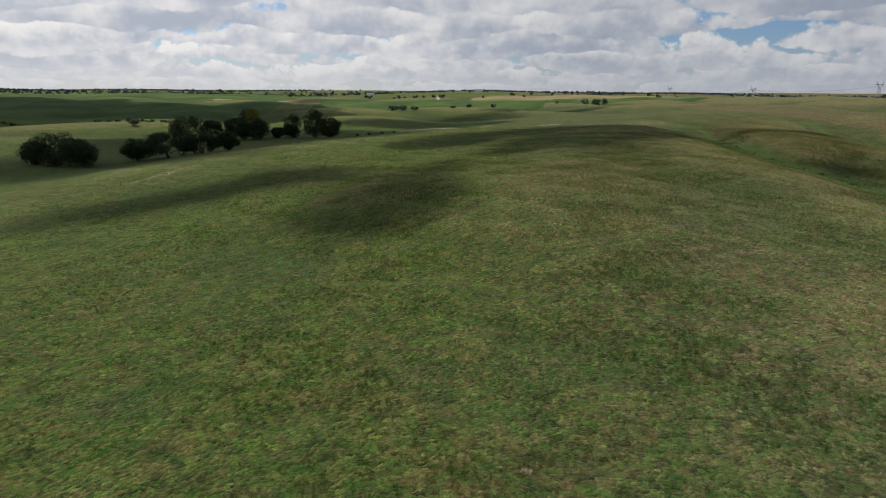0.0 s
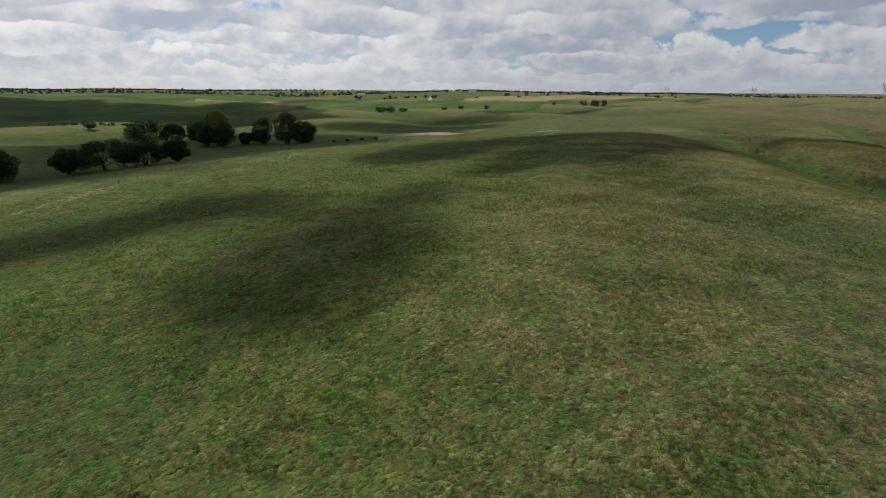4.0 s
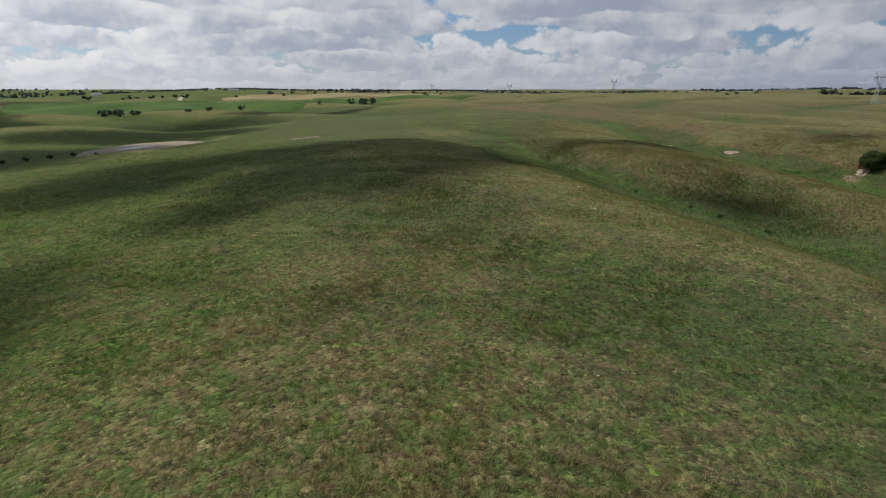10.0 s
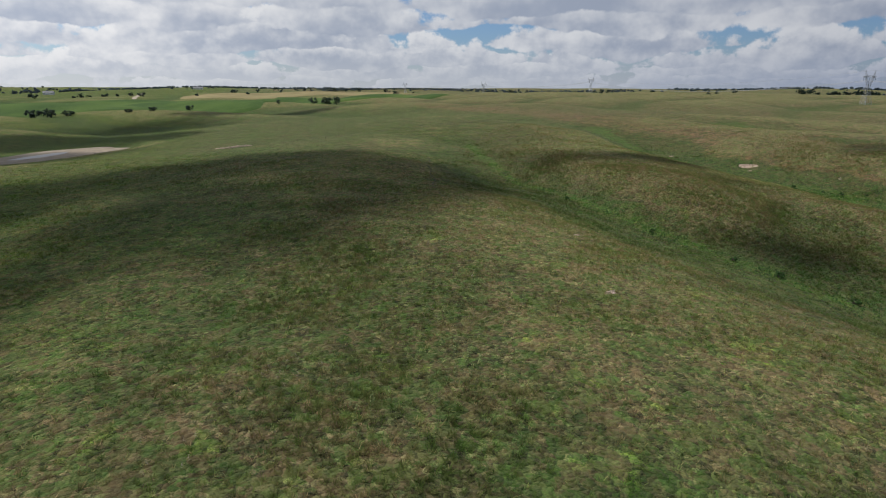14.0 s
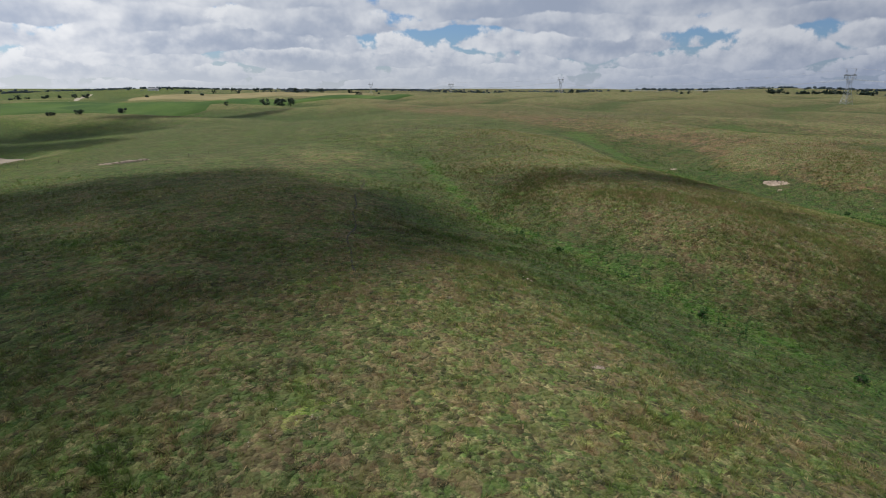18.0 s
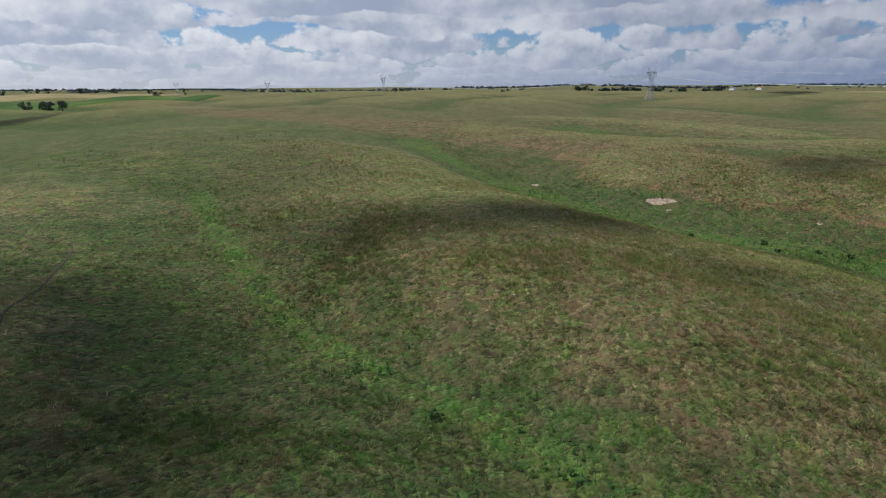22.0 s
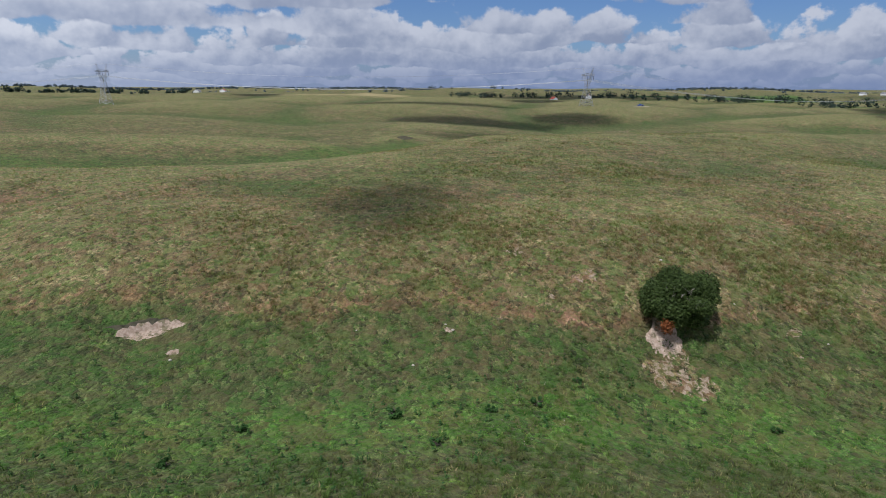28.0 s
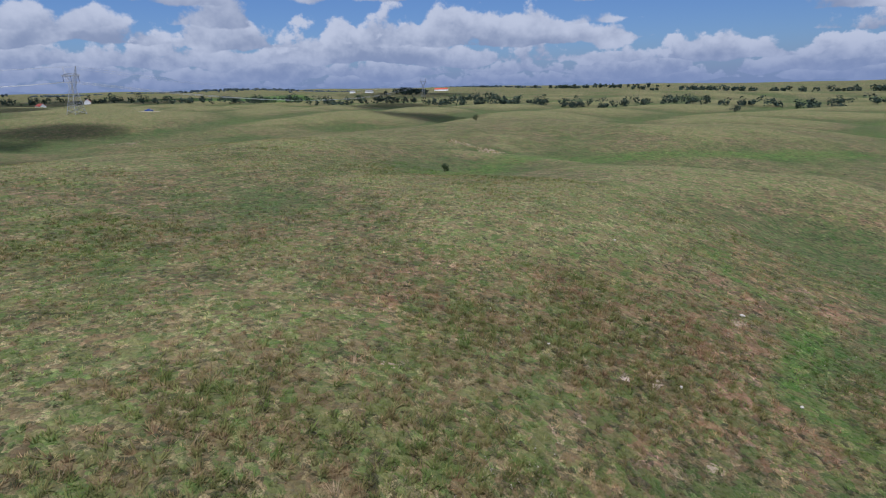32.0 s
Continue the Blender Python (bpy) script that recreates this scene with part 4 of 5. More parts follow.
for i, (x, y, a, b) in enumerate([(208.0, 254.5, 0.9, 0.5), (206.6, 250.6, 0.6, 1.1), (209.3, 248.4, 0.5, 0.8), (213.5, 258.5, 0.9, 0.7), (203.5, 251.5, 0.4, 0.8), (215.8, 281.0, 1.6, 1.3), (210.5, 272.5, 1.3, 1.8), (206.4, 276.8, 0.8, 0.6), (219.5, 212.5, 0.8, 0.5), (217.2, 208.6, 1.3, 0.8), (214.6, 227.0, 0.5, 0.9), (216.5, 229.0, 0.4, 0.7), (224, 246, 1.0, 0.6), (207, 231, 0.5, 0.9)]):
    soil_patch("bare_scrape", x, y, a, b, i * 37, 20 + i, "small bare tan scrape among thin grass", thin_mat if max(a, b) > 0.7 else None, rag=0.45)
for i, (x, y, a, b, lab) in enumerate([(84.2, 238.5, 0.7, 0.35, "reddish bare scrape on the slope"), (2.9, 39.8, 0.55, 0.5, "bare pale animal burrow mound"), (91, 262, 0.5, 0.3, "little pale scrape on the slope"), (77.0, 252.3, 0.4, 0.25, "little pale scrape on the slope"), (74, 214, 1.0, 0.5, "thin pale scrape on the hill side")]):
    soil_patch("bare_scrape", x, y, a, b, i * 51, 50 + i, lab, rag=0.4)
soil_patch("cut_bank", 420, 327.5, 1.8, 3.6, 0, 61, "dark cut bank in the far draw", trail_mat, lip=0.7, lip_side=0)
soil_patch("cut_bank", 350, 124.5, 2.6, 6.0, -50, 62, "reddish cut bank at the head of a draw", thin_mat, lip=1.6, lip_side=40)
soil_patch("cut_bank", 362, 130, 2.5, 6.0, -50, 63, "grassy reddish cut bank", thin_mat, lip=1.0, lip_side=40, rag=0.6)
soil_patch("cut_bank", 392, 436, 3.0, 13.0, -35, 64, "bare gully washing down a far slope", thin_mat, rag=0.55)
soil_patch("cut_bank", 548, 206, 5.0, 9.0, 0, 65, "pale washed soil at a far draw", thin_mat, rag=0.6)
soil_patch("cut_bank", 265, 118, 2.0, 5.0, -40, 66, "reddish scrape on the far draw side", thin_mat, rag=0.5)
soil_patch("bare_terrace", -118, 214, 2.2, 22, -12, 67, "reddish bare terrace along the hill foot", thin_mat, rag=0.6)
soil_patch("cut_bank", 34, 412, 1.6, 7.0, -75, 68, "dark little cut bank on the far slope", lip=0.8, lip_side=0)


def stone(x, y, s, seed):
    rr = np.random.default_rng(seed)
    bm = bmesh.new()
    bmesh.ops.create_icosphere(bm, subdivisions=2, radius=1.0)
    for v in bm.verts:
        v.co *= 1 + 0.28 * noise.noise(v.co * 1.3 + Vector((seed, 0, 0)))
        v.co = Vector((v.co.x * s, v.co.y * s * 0.75, v.co.z * s * 0.55))
    me = bpy.data.meshes.new("stone")
    bm.to_mesh(me)
    bm.free()
    me.materials.append(stone_mat)
    ob = new("stone", me)
    ob.location, ob.rotation_euler = (x, y, ground_z(x, y) + s * 0.2), (0, 0, rr.uniform(0, 6.28))
    return tagged(ob, "small pale limestone lying in the grass", "stone", "loose stones")


for i, (x, y, s) in enumerate([(200.2, 287.2, 0.22), (201.0, 288.0, 0.14), (192.2, 313.4, 0.2), (210.6, 259.8, 0.16), (209.8, 257.6, 0.13), (209.1, 256.2, 0.13), (215.3, 263.0, 0.22), (205.5, 247.5, 0.14), (213.6, 225.4, 0.2), (218.4, 206.2, 0.3), (222, 232, 0.15), (194.5, 290.5, 0.15), (198.8, 297, 0.13), (90.6, 262.6, 0.15), (40.6, 154.9, 0.14), (60.7, 223.0, 0.16), (30, 140, 0.12), (22, 132, 0.12), (27.5, 128.5, 0.12), (50, 175, 0.13), (146, 284, 0.16), (120.5, 285, 0.15), (236, 205, 0.18), (207.5, 217.5, 0.2)]):
    stone(x, y, s, i + 1)


# ---- draped strips, fields, pond ----
def strip(name, line, width, lift, mat, label, category, kind="", step=2.0, wander=0.0):
    pts, n = [], 0
    for (ax, ay), (bx, by) in zip(line, line[1:]):
        k = max(1, int(math.hypot(bx - ax, by - ay) / step))
        pts += [(ax + (bx - ax) * i / k, ay + (by - ay) * i / k) for i in range(k)]
    pts = np.array(pts + [line[-1]], float)
    d = np.gradient(pts, axis=0)
    d /= np.linalg.norm(d, axis=1, keepdims=True)
    nrm = np.stack([-d[:, 1], d[:, 0]], 1)
    s = np.arange(len(pts))
    if wander:
        pts = pts + nrm * (wander * np.sin(s * 0.37) + 0.5 * wander * np.sin(s * 0.91 + 1))[:, None]
    across = np.linspace(-0.5, 0.5, 5)
    v = []
    for a in across:
        q = pts + nrm * width * a
        v.append(np.stack([q[:, 0], q[:, 1], height(q[:, 0], q[:, 1]) + lift * (1 - (abs(a) * 2) ** 6 * 2)], 1))
    v = np.stack(v, 1)
    m = len(pts)
    i = np.arange(m * 5).reshape(m, 5)
    f = np.stack([i[:-1, :-1], i[1:, :-1], i[1:, 1:], i[:-1, 1:]], -1).reshape(-1, 4)
    return tagged(new(name, mesh_of(name, v.reshape(-1, 3), f, mat, False)), label, category, kind=kind)


def field(name, corners, lift, mat, label, cells=40, wave=0.0):
    """A crop standing over the ground between four corners, with an edge down to the soil."""
    u, w = np.meshgrid(np.linspace(0, 1, cells), np.linspace(0, 1, cells))
    a, b, c, d = [np.array(p, float) for p in corners]
    x = a[0] * (1 - u) * (1 - w) + b[0] * u * (1 - w) + c[0] * u * w + d[0] * (1 - u) * w
    y = a[1] * (1 - u) * (1 - w) + b[1] * u * (1 - w) + c[1] * u * w + d[1] * (1 - u) * w
    if wave:
        y = y + wave * np.sin(u * 7.0) * (1 - w)
    rim = (u == 0) | (u == 1) | (w == 0) | (w == 1)
    z = height(x.ravel(), y.ravel()) + np.where(rim.ravel(), -0.3, lift)
    i = np.arange(cells * cells).reshape(cells, cells)
    f = np.stack([i[:-1, :-1], i[:-1, 1:], i[1:, 1:], i[1:, :-1]], -1).reshape(-1, 4)
    return tagged(new(name, mesh_of(name, np.stack([x.ravel(), y.ravel(), z], 1), f, mat, False)), label, "field", kind="stuff")


field("crop_field", [(-900, 560), (-280, 530), (-330, 1000), (-1000, 1050)], 2.0, crop_mat, "dark green crop field beyond the creek", 60, 12)
field("crop_field", [(-260, 830), (60, 850), (90, 1060), (-330, 1120)], 1.6, crop_mat, "bright green crop field on a far swell", 40, 10)
field("crop_field", [(60, 900), (330, 1000), (300, 1160), (90, 1100)], 1.4, crop_mat, "bright green crop field above the pasture", 40, 8)
field("crop_field", [(-1500, 1150), (-420, 1130), (-400, 1500), (-1600, 1600)], 2.0, crop_mat, "dark green crop field far off", 40, 10)
field("straw_field", [(-520, 1080), (-330, 1075), (-330, 1150), (-560, 1160)], 0.8, stubble_mat, "ripe straw-yellow field strip", 24)
field("straw_field", [(-60, 1330), (500, 1500), (520, 1700), (-80, 1560)], 0.8, stubble_mat, "pale straw field below the horizon", 30)
field("straw_field", [(1250, 620), (1700, 500), (1800, 650), (1350, 800)], 0.8, stubble_mat, "pale straw field below the horizon", 30)
field("crop_field", [(1250, -250), (1900, -500), (2100, -150), (1500, 20)], 1.8, crop_mat, "dark green crop field beyond the creek woods", 30)

strip("cattle_trail", [(70.5, 262), (73, 276), (76.5, 291), (80.5, 303), (84, 316), (88.5, 333)], 0.34, 0.05, trail_mat, "narrow trodden cattle trail across the hill", "trail", wander=0.5)
strip("cattle_trail", [(168, 330), (165, 310), (172, 288), (178, 268), (182, 250)], 0.4, 0.03, trail_mat, "faint narrow cattle trail along the valley edge", "trail", wander=0.6)
strip("dirt_road", [(-105, 980), (-113, 1065), (-128, 1250), (-150, 1500), (-190, 1900)], 9, 0.35, road_mat, "pale dirt road running straight over far swells", "road", "structure", 6.0)
strip("dirt_road", [(1130, 760), (1190, 800), (1290, 830)], 9, 0.4, road_mat, "pale dirt road on a far rise", "road", "structure", 6.0)

# pond with its drying mud
ang = np.linspace(0, 2 * math.pi, 72, endpoint=False)


def pond_sheet(name, rx, ry, z, mat, label, category, seed, dx=0.0):
    rr = np.random.default_rng(seed)
    rings = [0.0, 0.4, 0.75, 1.0]
    v, f = [], []
    e = 1 + 0.07 * np.sin(3 * ang + seed) + 0.05 * np.sin(7 * ang + 2 * seed)
    for r in rings[1:]:
        yy = 512 + ry * r * np.sin(ang) * e
        xx = -54 + dx + 0.4 * (yy - 512) + rx * r * np.cos(ang) * e
        v += [(a, b, z) for a, b in zip(xx, yy)]
    v.append((-54 + dx, 512, z))
    n = len(ang)
    for k in range(n):
        f.append((3 * n, k, (k + 1) % n))
        for i in range(2):
            f.append((i * n + k, (i + 1) * n + k, (i + 1) * n + (k + 1) % n, i * n + (k + 1) % n))
    return tagged(new(name, mesh_of(name, v, f, mat)), label, category, kind="structure")


pond_sheet("mud_flat", 24, 44, POND_Z - 0.12, mud_mat, "drying brown mud flat round the pond", "mud", 1)
pond_sheet("water", 5, 18, POND_Z - 0.08, water_mat, "shallow pale stock pond water", "pond", 2, -6)


# ---- fences ----
def fence(line, spacing, label, tall=1.25, wires=3, sides=5, thick=0.07):
    pts = []
    for (ax, ay), (bx, by) in zip(line, line[1:]):
        k = max(1, round(math.hypot(bx - ax, by - ay) / spacing))
        pts += [(ax + (bx - ax) * i / k, ay + (by - ay) * i / k) for i in range(k)]
    pts.append(line[-1])
    ob = thing("wire_fence", Matrix.Identity(4), label, "fence")
    rr = np.random.default_rng(len(pts))
    post_mesh = mesh_of("post", *tube([(0, 0, -0.4), (0.01, 0, tall * 0.6), (0, 0.01, tall)], [thick, thick * 0.9, thick * 0.8], sides), post_mat)
    tops = []
    for x, y in pts:
        p = part("post", post_mesh, ob)
        z = ground_z(x, y)
        p.matrix_local = pose(x, y, z, rr.normal() * 3, rr.normal() * 3, rr.uniform(0, 360)) @ Matrix.Scale(rr.uniform(0.88, 1.12), 4)
        tops.append((x, y, z))
    for w in range(wires):
        h = tall * (0.35 + 0.28 * w)
        part("fence_wire", mesh_of("fence_wire", *tube([(x, y, z + h) for x, y, z in tops], [0.012] * len(tops), 3), barb_mat), ob)
    return ob


fence([(-122, 110), (-122, 139), (-124, 186), (-120, 211), (-112, 250), (-96, 300), (-70, 350), (-30, 420), (10, 470)], 8.0, "old wire fence on dark wooden posts along the hill foot")
fence([(40, 400), (92, 420), (147, 438), (172, 446), (217, 458), (264, 464), (326, 476), (400, 500)], 6.0, "long wire fence on thin dark posts across the swell")
fence([(-40, 462), (-18, 490), (-2, 525), (14, 560)], 9.0, "short wire fence beside the pond")


# ---- pylons and their cables ----
def lattice(items, a, b, c, d, bays, r):
    """Diagonals and rungs between two legs, from a-b below to c-d above."""
    a, b, c, d = map(Vector, (a, b, c, d))
    for i in range(bays):
        u, w = i / bays, (i + 1) / bays
        p, q, s, t = a.lerp(c, u), b.lerp(d, u), a.lerp(c, w), b.lerp(d, w)
        items += [([p, t], [r, r]), ([q, s], [r, r]), ([s, t], [r, r])]


def pylon(x, y, turn, tall):
    ob = thing("transmission_tower", at(x, y, 0, turn), "grey galvanised lattice transmission tower with two horns", "pylon", "line of transmission towers")
    w, n, e = 4.2, 1.5, 5.6       # half widths: foot, waist, beam
    zw, zb, zt = tall * 0.56, tall * 0.80, tall
    leg = lambda p, q: mesh_of("leg", *tube([p, q], [0.17, 0.13], 5), steel_mat)
    for sx in (-1, 1):
        for sy in (-1, 1):
            part("leg", leg((sx * w, sy * w, -1), (sx * n, sy * n * 0.8, zw)), ob)
    low = []
    for s in (-1, 1):
        lattice(low, (-w, s * w, 0), (w, s * w, 0), (-n, s * n * 0.8, zw), (n, s * n * 0.8, zw), 6, 0.09)
        lattice(low, (s * w, -w, 0), (s * w, w, 0), (s * n, -n * 0.8, zw), (s * n, n * 0.8, zw), 6, 0.09)
    part("body_bracing", mesh_of("body_bracing", *tubes(low, 3), steel_mat), ob)
    for s in (-1, 1):
        fork = []
        for k in (-1, 1):
            fork += [([(s * n, k * 1.2, zw), (s * e, k * 0.8, zb)], [0.13, 0.12]), ([(s * 0.3, k * 1.2, zw), (s * (e - 2.0), k * 0.8, zb)], [0.11, 0.10])]
            lattice(fork, (s * 0.3, k * 1.2, zw), (s * n, k * 1.2, zw), (s * (e - 2.0), k * 0.8, zb), (s * e, k * 0.8, zb), 5, 0.08)
        part("fork_arm", mesh_of("fork_arm", *tubes(fork, 3), steel_mat), ob)
        horn = []
        for k in (-1, 1):
            horn += [([(s * (e - 2), k * 0.8, zb), (s * (e + 0.9), 0, zt)], [0.11, 0.07]), ([(s * e, k * 0.8, zb), (s * (e + 0.9), 0, zt)], [0.11, 0.07])]
        lattice(horn, (s * (e - 2), -0.8, zb), (s * e, 0.8, zb), (s * (e + 0.7), 0, zt), (s * (e + 0.9), 0, zt), 4, 0.07)
        part("horn", mesh_of("horn", *tubes(horn, 3), steel_mat), ob)
    beam = []
    for k in (-1, 1):
        for dz in (0, 1.7):
            beam.append(([(-e - 2.4, k * 0.8, zb + dz * 0.4), (0, k * 0.8, zb + dz), (e + 2.4, k * 0.8, zb + dz * 0.4)], [0.10, 0.11, 0.10]))
        lattice(beam, (-e - 2.4, k * 0.8, zb), (-e - 2.4, k * 0.8, zb + 0.7), (e + 2.4, k * 0.8, zb), (e + 2.4, k * 0.8, zb + 0.7), 10, 0.07)
    part("crossbeam", mesh_of("crossbeam", *tubes(beam, 3), steel_mat), ob)
    for px in (-e - 2.0, 0, e + 2.0):
        part("insulator", mesh_of("insulator", *tube([(px, 0, zb), (px, 0, zb - 2), (px, 0, zb - 3.6)], [0.10, 0.16, 0.10], 6), dark_mat), ob)
    return ob, zb - 3.6, zt


TOWERS = [(591, 2239, 46), (629, 1614, 42), (764, 1333, 49.4), (678, 646, 45.5), (655, 215, 40.5), (1330, -543, 45)]
made = []
for i, (x, y, top) in enumerate(TOWERS):
    ax, ay = TOWERS[max(0, i - 1)][:2]
    bx, by = TOWERS[min(len(TOWERS) - 1, i + 1)][:2]
    turn = math.degrees(math.atan2(by - ay, bx - ax)) - 90
    tall = max(30, top - ground_z(x, y))
    made.append((x, y, ground_z(x, y), turn, *pylon(x, y, turn, tall)[1:]))
for (x0, y0, z0, t0, h0, k0), (x1, y1, z1, t1, h1, k1) in zip(made, made[1:]):
    for px, high in ((-7.6, 0), (0, 0), (7.6, 0), (-6.5, 1), (6.5, 1)):
        a = Vector((x0 + px * math.cos(radians(t0)), y0 + px * math.sin(radians(t0)), z0 + (k0 if high else h0)))
        b = Vector((x1 + px * math.cos(radians(t1)), y1 + px * math.sin(radians(t1)), z1 + (k1 if high else h1)))
        sag = (b - a).length * 0.022
        line = [a.lerp(b, u) - Vector((0, 0, sag * 4 * u * (1 - u))) for u in np.linspace(0, 1, 17)]
        cab = new("power_cable", mesh_of("power_cable", *tube(line, [0.05 if high else 0.11] * 17, 4), wire_mat, False))
        tagged(cab, "bright sagging power cable between towers", "cable", "power cables")


# ---- far farm buildings ----
def box_mesh(name, x0, x1, y0, y1, z0, z1, mat):
    v = [(x, y, z) for z in (z0, z1) for x, y in ((x0, y0), (x1, y0), (x1, y1), (x0, y1))]
    return mesh_of(name, v, [(3, 2, 1, 0), (4, 5, 6, 7), (0, 1, 5, 4), (1, 2, 6, 5), (2, 3, 7, 6), (3, 0, 4, 7)], mat)


def house(x, y, turn, ln, wd, eave, ridge, wall, roof, label, windows=3):
    ob = thing("farm_building", at(x, y, 0, turn), label, "building", "far farm buildings")
    h, q = ln / 2, wd / 2
    v = [(-h, -q, -1), (h, -q, -1), (h, q, -1), (-h, q, -1), (-h, -q, eave), (h, -q, eave), (h, q, eave), (-h, q, eave), (-h, 0, ridge), (h, 0, ridge)]
    part("wall", mesh_of("wall", v, [(0, 1, 5, 4), (1, 2, 6, 9, 5), (2, 3, 7, 6), (3, 0, 4, 8, 7)], wall), ob)
    o = 0.5
    k = (ridge - eave) / q
    v = [(-h - o, -q - o, eave - o * k), (h + o, -q - o, eave - o * k), (h + o, 0, ridge), (-h - o, 0, ridge), (-h - o, q + o, eave - o * k), (h + o, q + o, eave - o * k)]
    v += [(a, b, c + 0.25) for a, b, c in v]
    part("roof", mesh_of("roof", v, [(6, 7, 8, 9), (9, 8, 11, 10), (3, 2, 1, 0), (4, 5, 2, 3), (0, 1, 7, 6), (5, 4, 10, 11), (1, 2, 8, 7), (2, 5, 11, 8), (4, 3, 9, 10), (3, 0, 6, 9)], roof), ob)
    for i in range(windows):
        c = -h + ln * (i + 0.5) / windows
        part("window", box_mesh("window", c - 0.6, c + 0.6, -q - 0.05, -q + 0.02, eave * 0.4, eave * 0.75, dark_mat), ob)
    return ob


FARMS = [(1337, 186, 20, 16, 9, 4.5, 8, redroof_mat, "white farmhouse with a red roof among far trees"), (1345, 120, -10, 18, 9, 4.5, 8, redroof_mat, "white farm building with a red roof"),
         (1700, -620, 30, 22, 10, 4, 7, greyroof_mat, "white farm building at the far woods"), (1760, -600, 30, 14, 9, 4, 7, greyroof_mat, "white farm building at the far woods"),
         (1880, -1010, 35, 46, 12, 5, 9, redroof_mat, "long white barn with a red roof"), (-80, 2300, 0, 30, 14, 6, 10, greyroof_mat, "white farm building on the horizon"),
         (1560, 1010, 15, 30, 12, 4, 7, greyroof_mat, "pale farm shed near the horizon"), (1590, 960, 15, 24, 12, 4, 7, redroof_mat, "pale farm shed near the horizon"), (-420, 1980, 0, 24, 12, 5, 9, greyroof_mat, "white farm building on the horizon")]
for x, y, t, ln, wd, ev, rd, rf, lab in FARMS:
    house(x, y, t, ln, wd, ev, rd, paint_mat, rf, lab)

# blue pickup parked at the pump pad by the tower
truck = thing("pickup_truck", at(690, 164, 0.05, 60), "small blue pickup parked on a bare pad", "vehicle")
part("body", box_mesh("body", -2.9, 2.9, -1.0, 1.0, 0.5, 1.15, blue_mat), truck)
v = [(-0.9, -0.95, 1.15), (1.3, -0.95, 1.15), (1.3, 0.95, 1.15), (-0.9, 0.95, 1.15), (-0.6, -0.8, 1.85), (0.7, -0.8, 1.85), (0.7, 0.8, 1.85), (-0.6, 0.8, 1.85)]
part("cab", mesh_of("cab", v, [(3, 2, 1, 0), (4, 5, 6, 7), (0, 1, 5, 4), (1, 2, 6, 5), (2, 3, 7, 6), (3, 0, 4, 7)], blue_mat), truck)
for sx in (-1.8, 1.8):
    for sy in (-0.95, 0.95):
        part("wheel", mesh_of("wheel", *tube([(sx, sy - 0.12, 0.38), (sx, sy + 0.12, 0.38)], [0.38, 0.38], 12), dark_mat), truck)
soil_patch("gravel_pad", 690, 164, 7, 9, 20, 81, "bare pale gravel pad on the far swell", road_mat)


# ---- far woods: uncountable crowns along the creeks and the skyline ----
def woods(name, line, width, tall, spacing, seed, label, leaf=1.5, per=26, mat=None):
    rr = np.random.default_rng(seed)
    cs, ns = [], []
    for (ax, ay), (bx, by) in zip(line, line[1:]):
        ln = math.hypot(bx - ax, by - ay)
        k = max(1, int(ln / spacing))
        u = rr.uniform(0, 1, k)
        off = rr.normal(size=k) * width * 0.35
        x = ax + (bx - ax) * u - (by - ay) / ln * off
        y = ay + (by - ay) * u + (bx - ax) / ln * off
        z = height(x, y)
        for px, py, pz in zip(x, y, z):
            h = tall * rr.uniform(0.45, 1.15)
            lobe = [(px + rr.normal() * h * 0.25, py + rr.normal() * h * 0.25, pz + h * rr.uniform(0.25, 0.8), h * rr.uniform(0.18, 0.32)) for _ in range(6)]
            for a, b, c, r in lobe:
                d = rr.normal(size=(per // 6 + 4, 3))
                d /= np.linalg.norm(d, axis=1, keepdims=True)
                cs.append(np.array([a, b, c]) + d * r)
                q = d + rr.normal(size=d.shape) * 0.4 + np.array([0, 0, 0.3])
                ns.append(q / np.linalg.norm(q, axis=1, keepdims=True))
    v, f = leaves(rr, np.concatenate(cs), np.concatenate(ns), leaf)
    return tagged(new(name, mesh_of(name, v, f, mat or leaf_far)), label, "woods", kind="stuff")


woods("creek_woods", [(640, -560), (740, -470), (880, -400), (1010, -310), (1120, -210), (1230, -120), (1290, -20)], 40, 14, 5, 1, "broadleaf woods along a far creek")
woods("creek_woods", [(420, -760), (520, -640), (640, -560)], 40, 13, 6, 2, "broadleaf woods along a far creek")
woods("creek_woods", [(1000, -480), (1080, -430)], 34, 15, 4, 3, "round grove of broadleaf trees on a rise")
woods("creek_woods", [(1290, -20), (1380, 60), (1420, 160), (1500, 280), (1700, 420)], 60, 14, 8, 4, "broadleaf woods around a far farm")
woods("shelter_belt", [(1420, -560), (1650, -720), (1900, -900)], 60, 14, 8, 5, "dark shelter belt round a far farm", 2.2)
woods("shelter_belt", [(1180, 1180), (1330, 1080), (1480, 980)], 30, 12, 7, 6, "dark shelter belt near the horizon", 2.0)
woods("skyline_woods", [(-1900, 1900), (-1300, 2200), (-500, 2500), (300, 2700), (1000, 2700), (1600, 2300)], 260, 5.5, 3.5, 7, "horizon woods tinted haze-blue", 3.0, 20, leaf_haze_tint)
woods("skyline_woods", [(-2800, 2600), (-1500, 3400), (0, 3800), (1500, 3800)], 400, 7, 4, 8, "horizon woods tinted haze-blue", 4.5, 16, leaf_haze_tint)
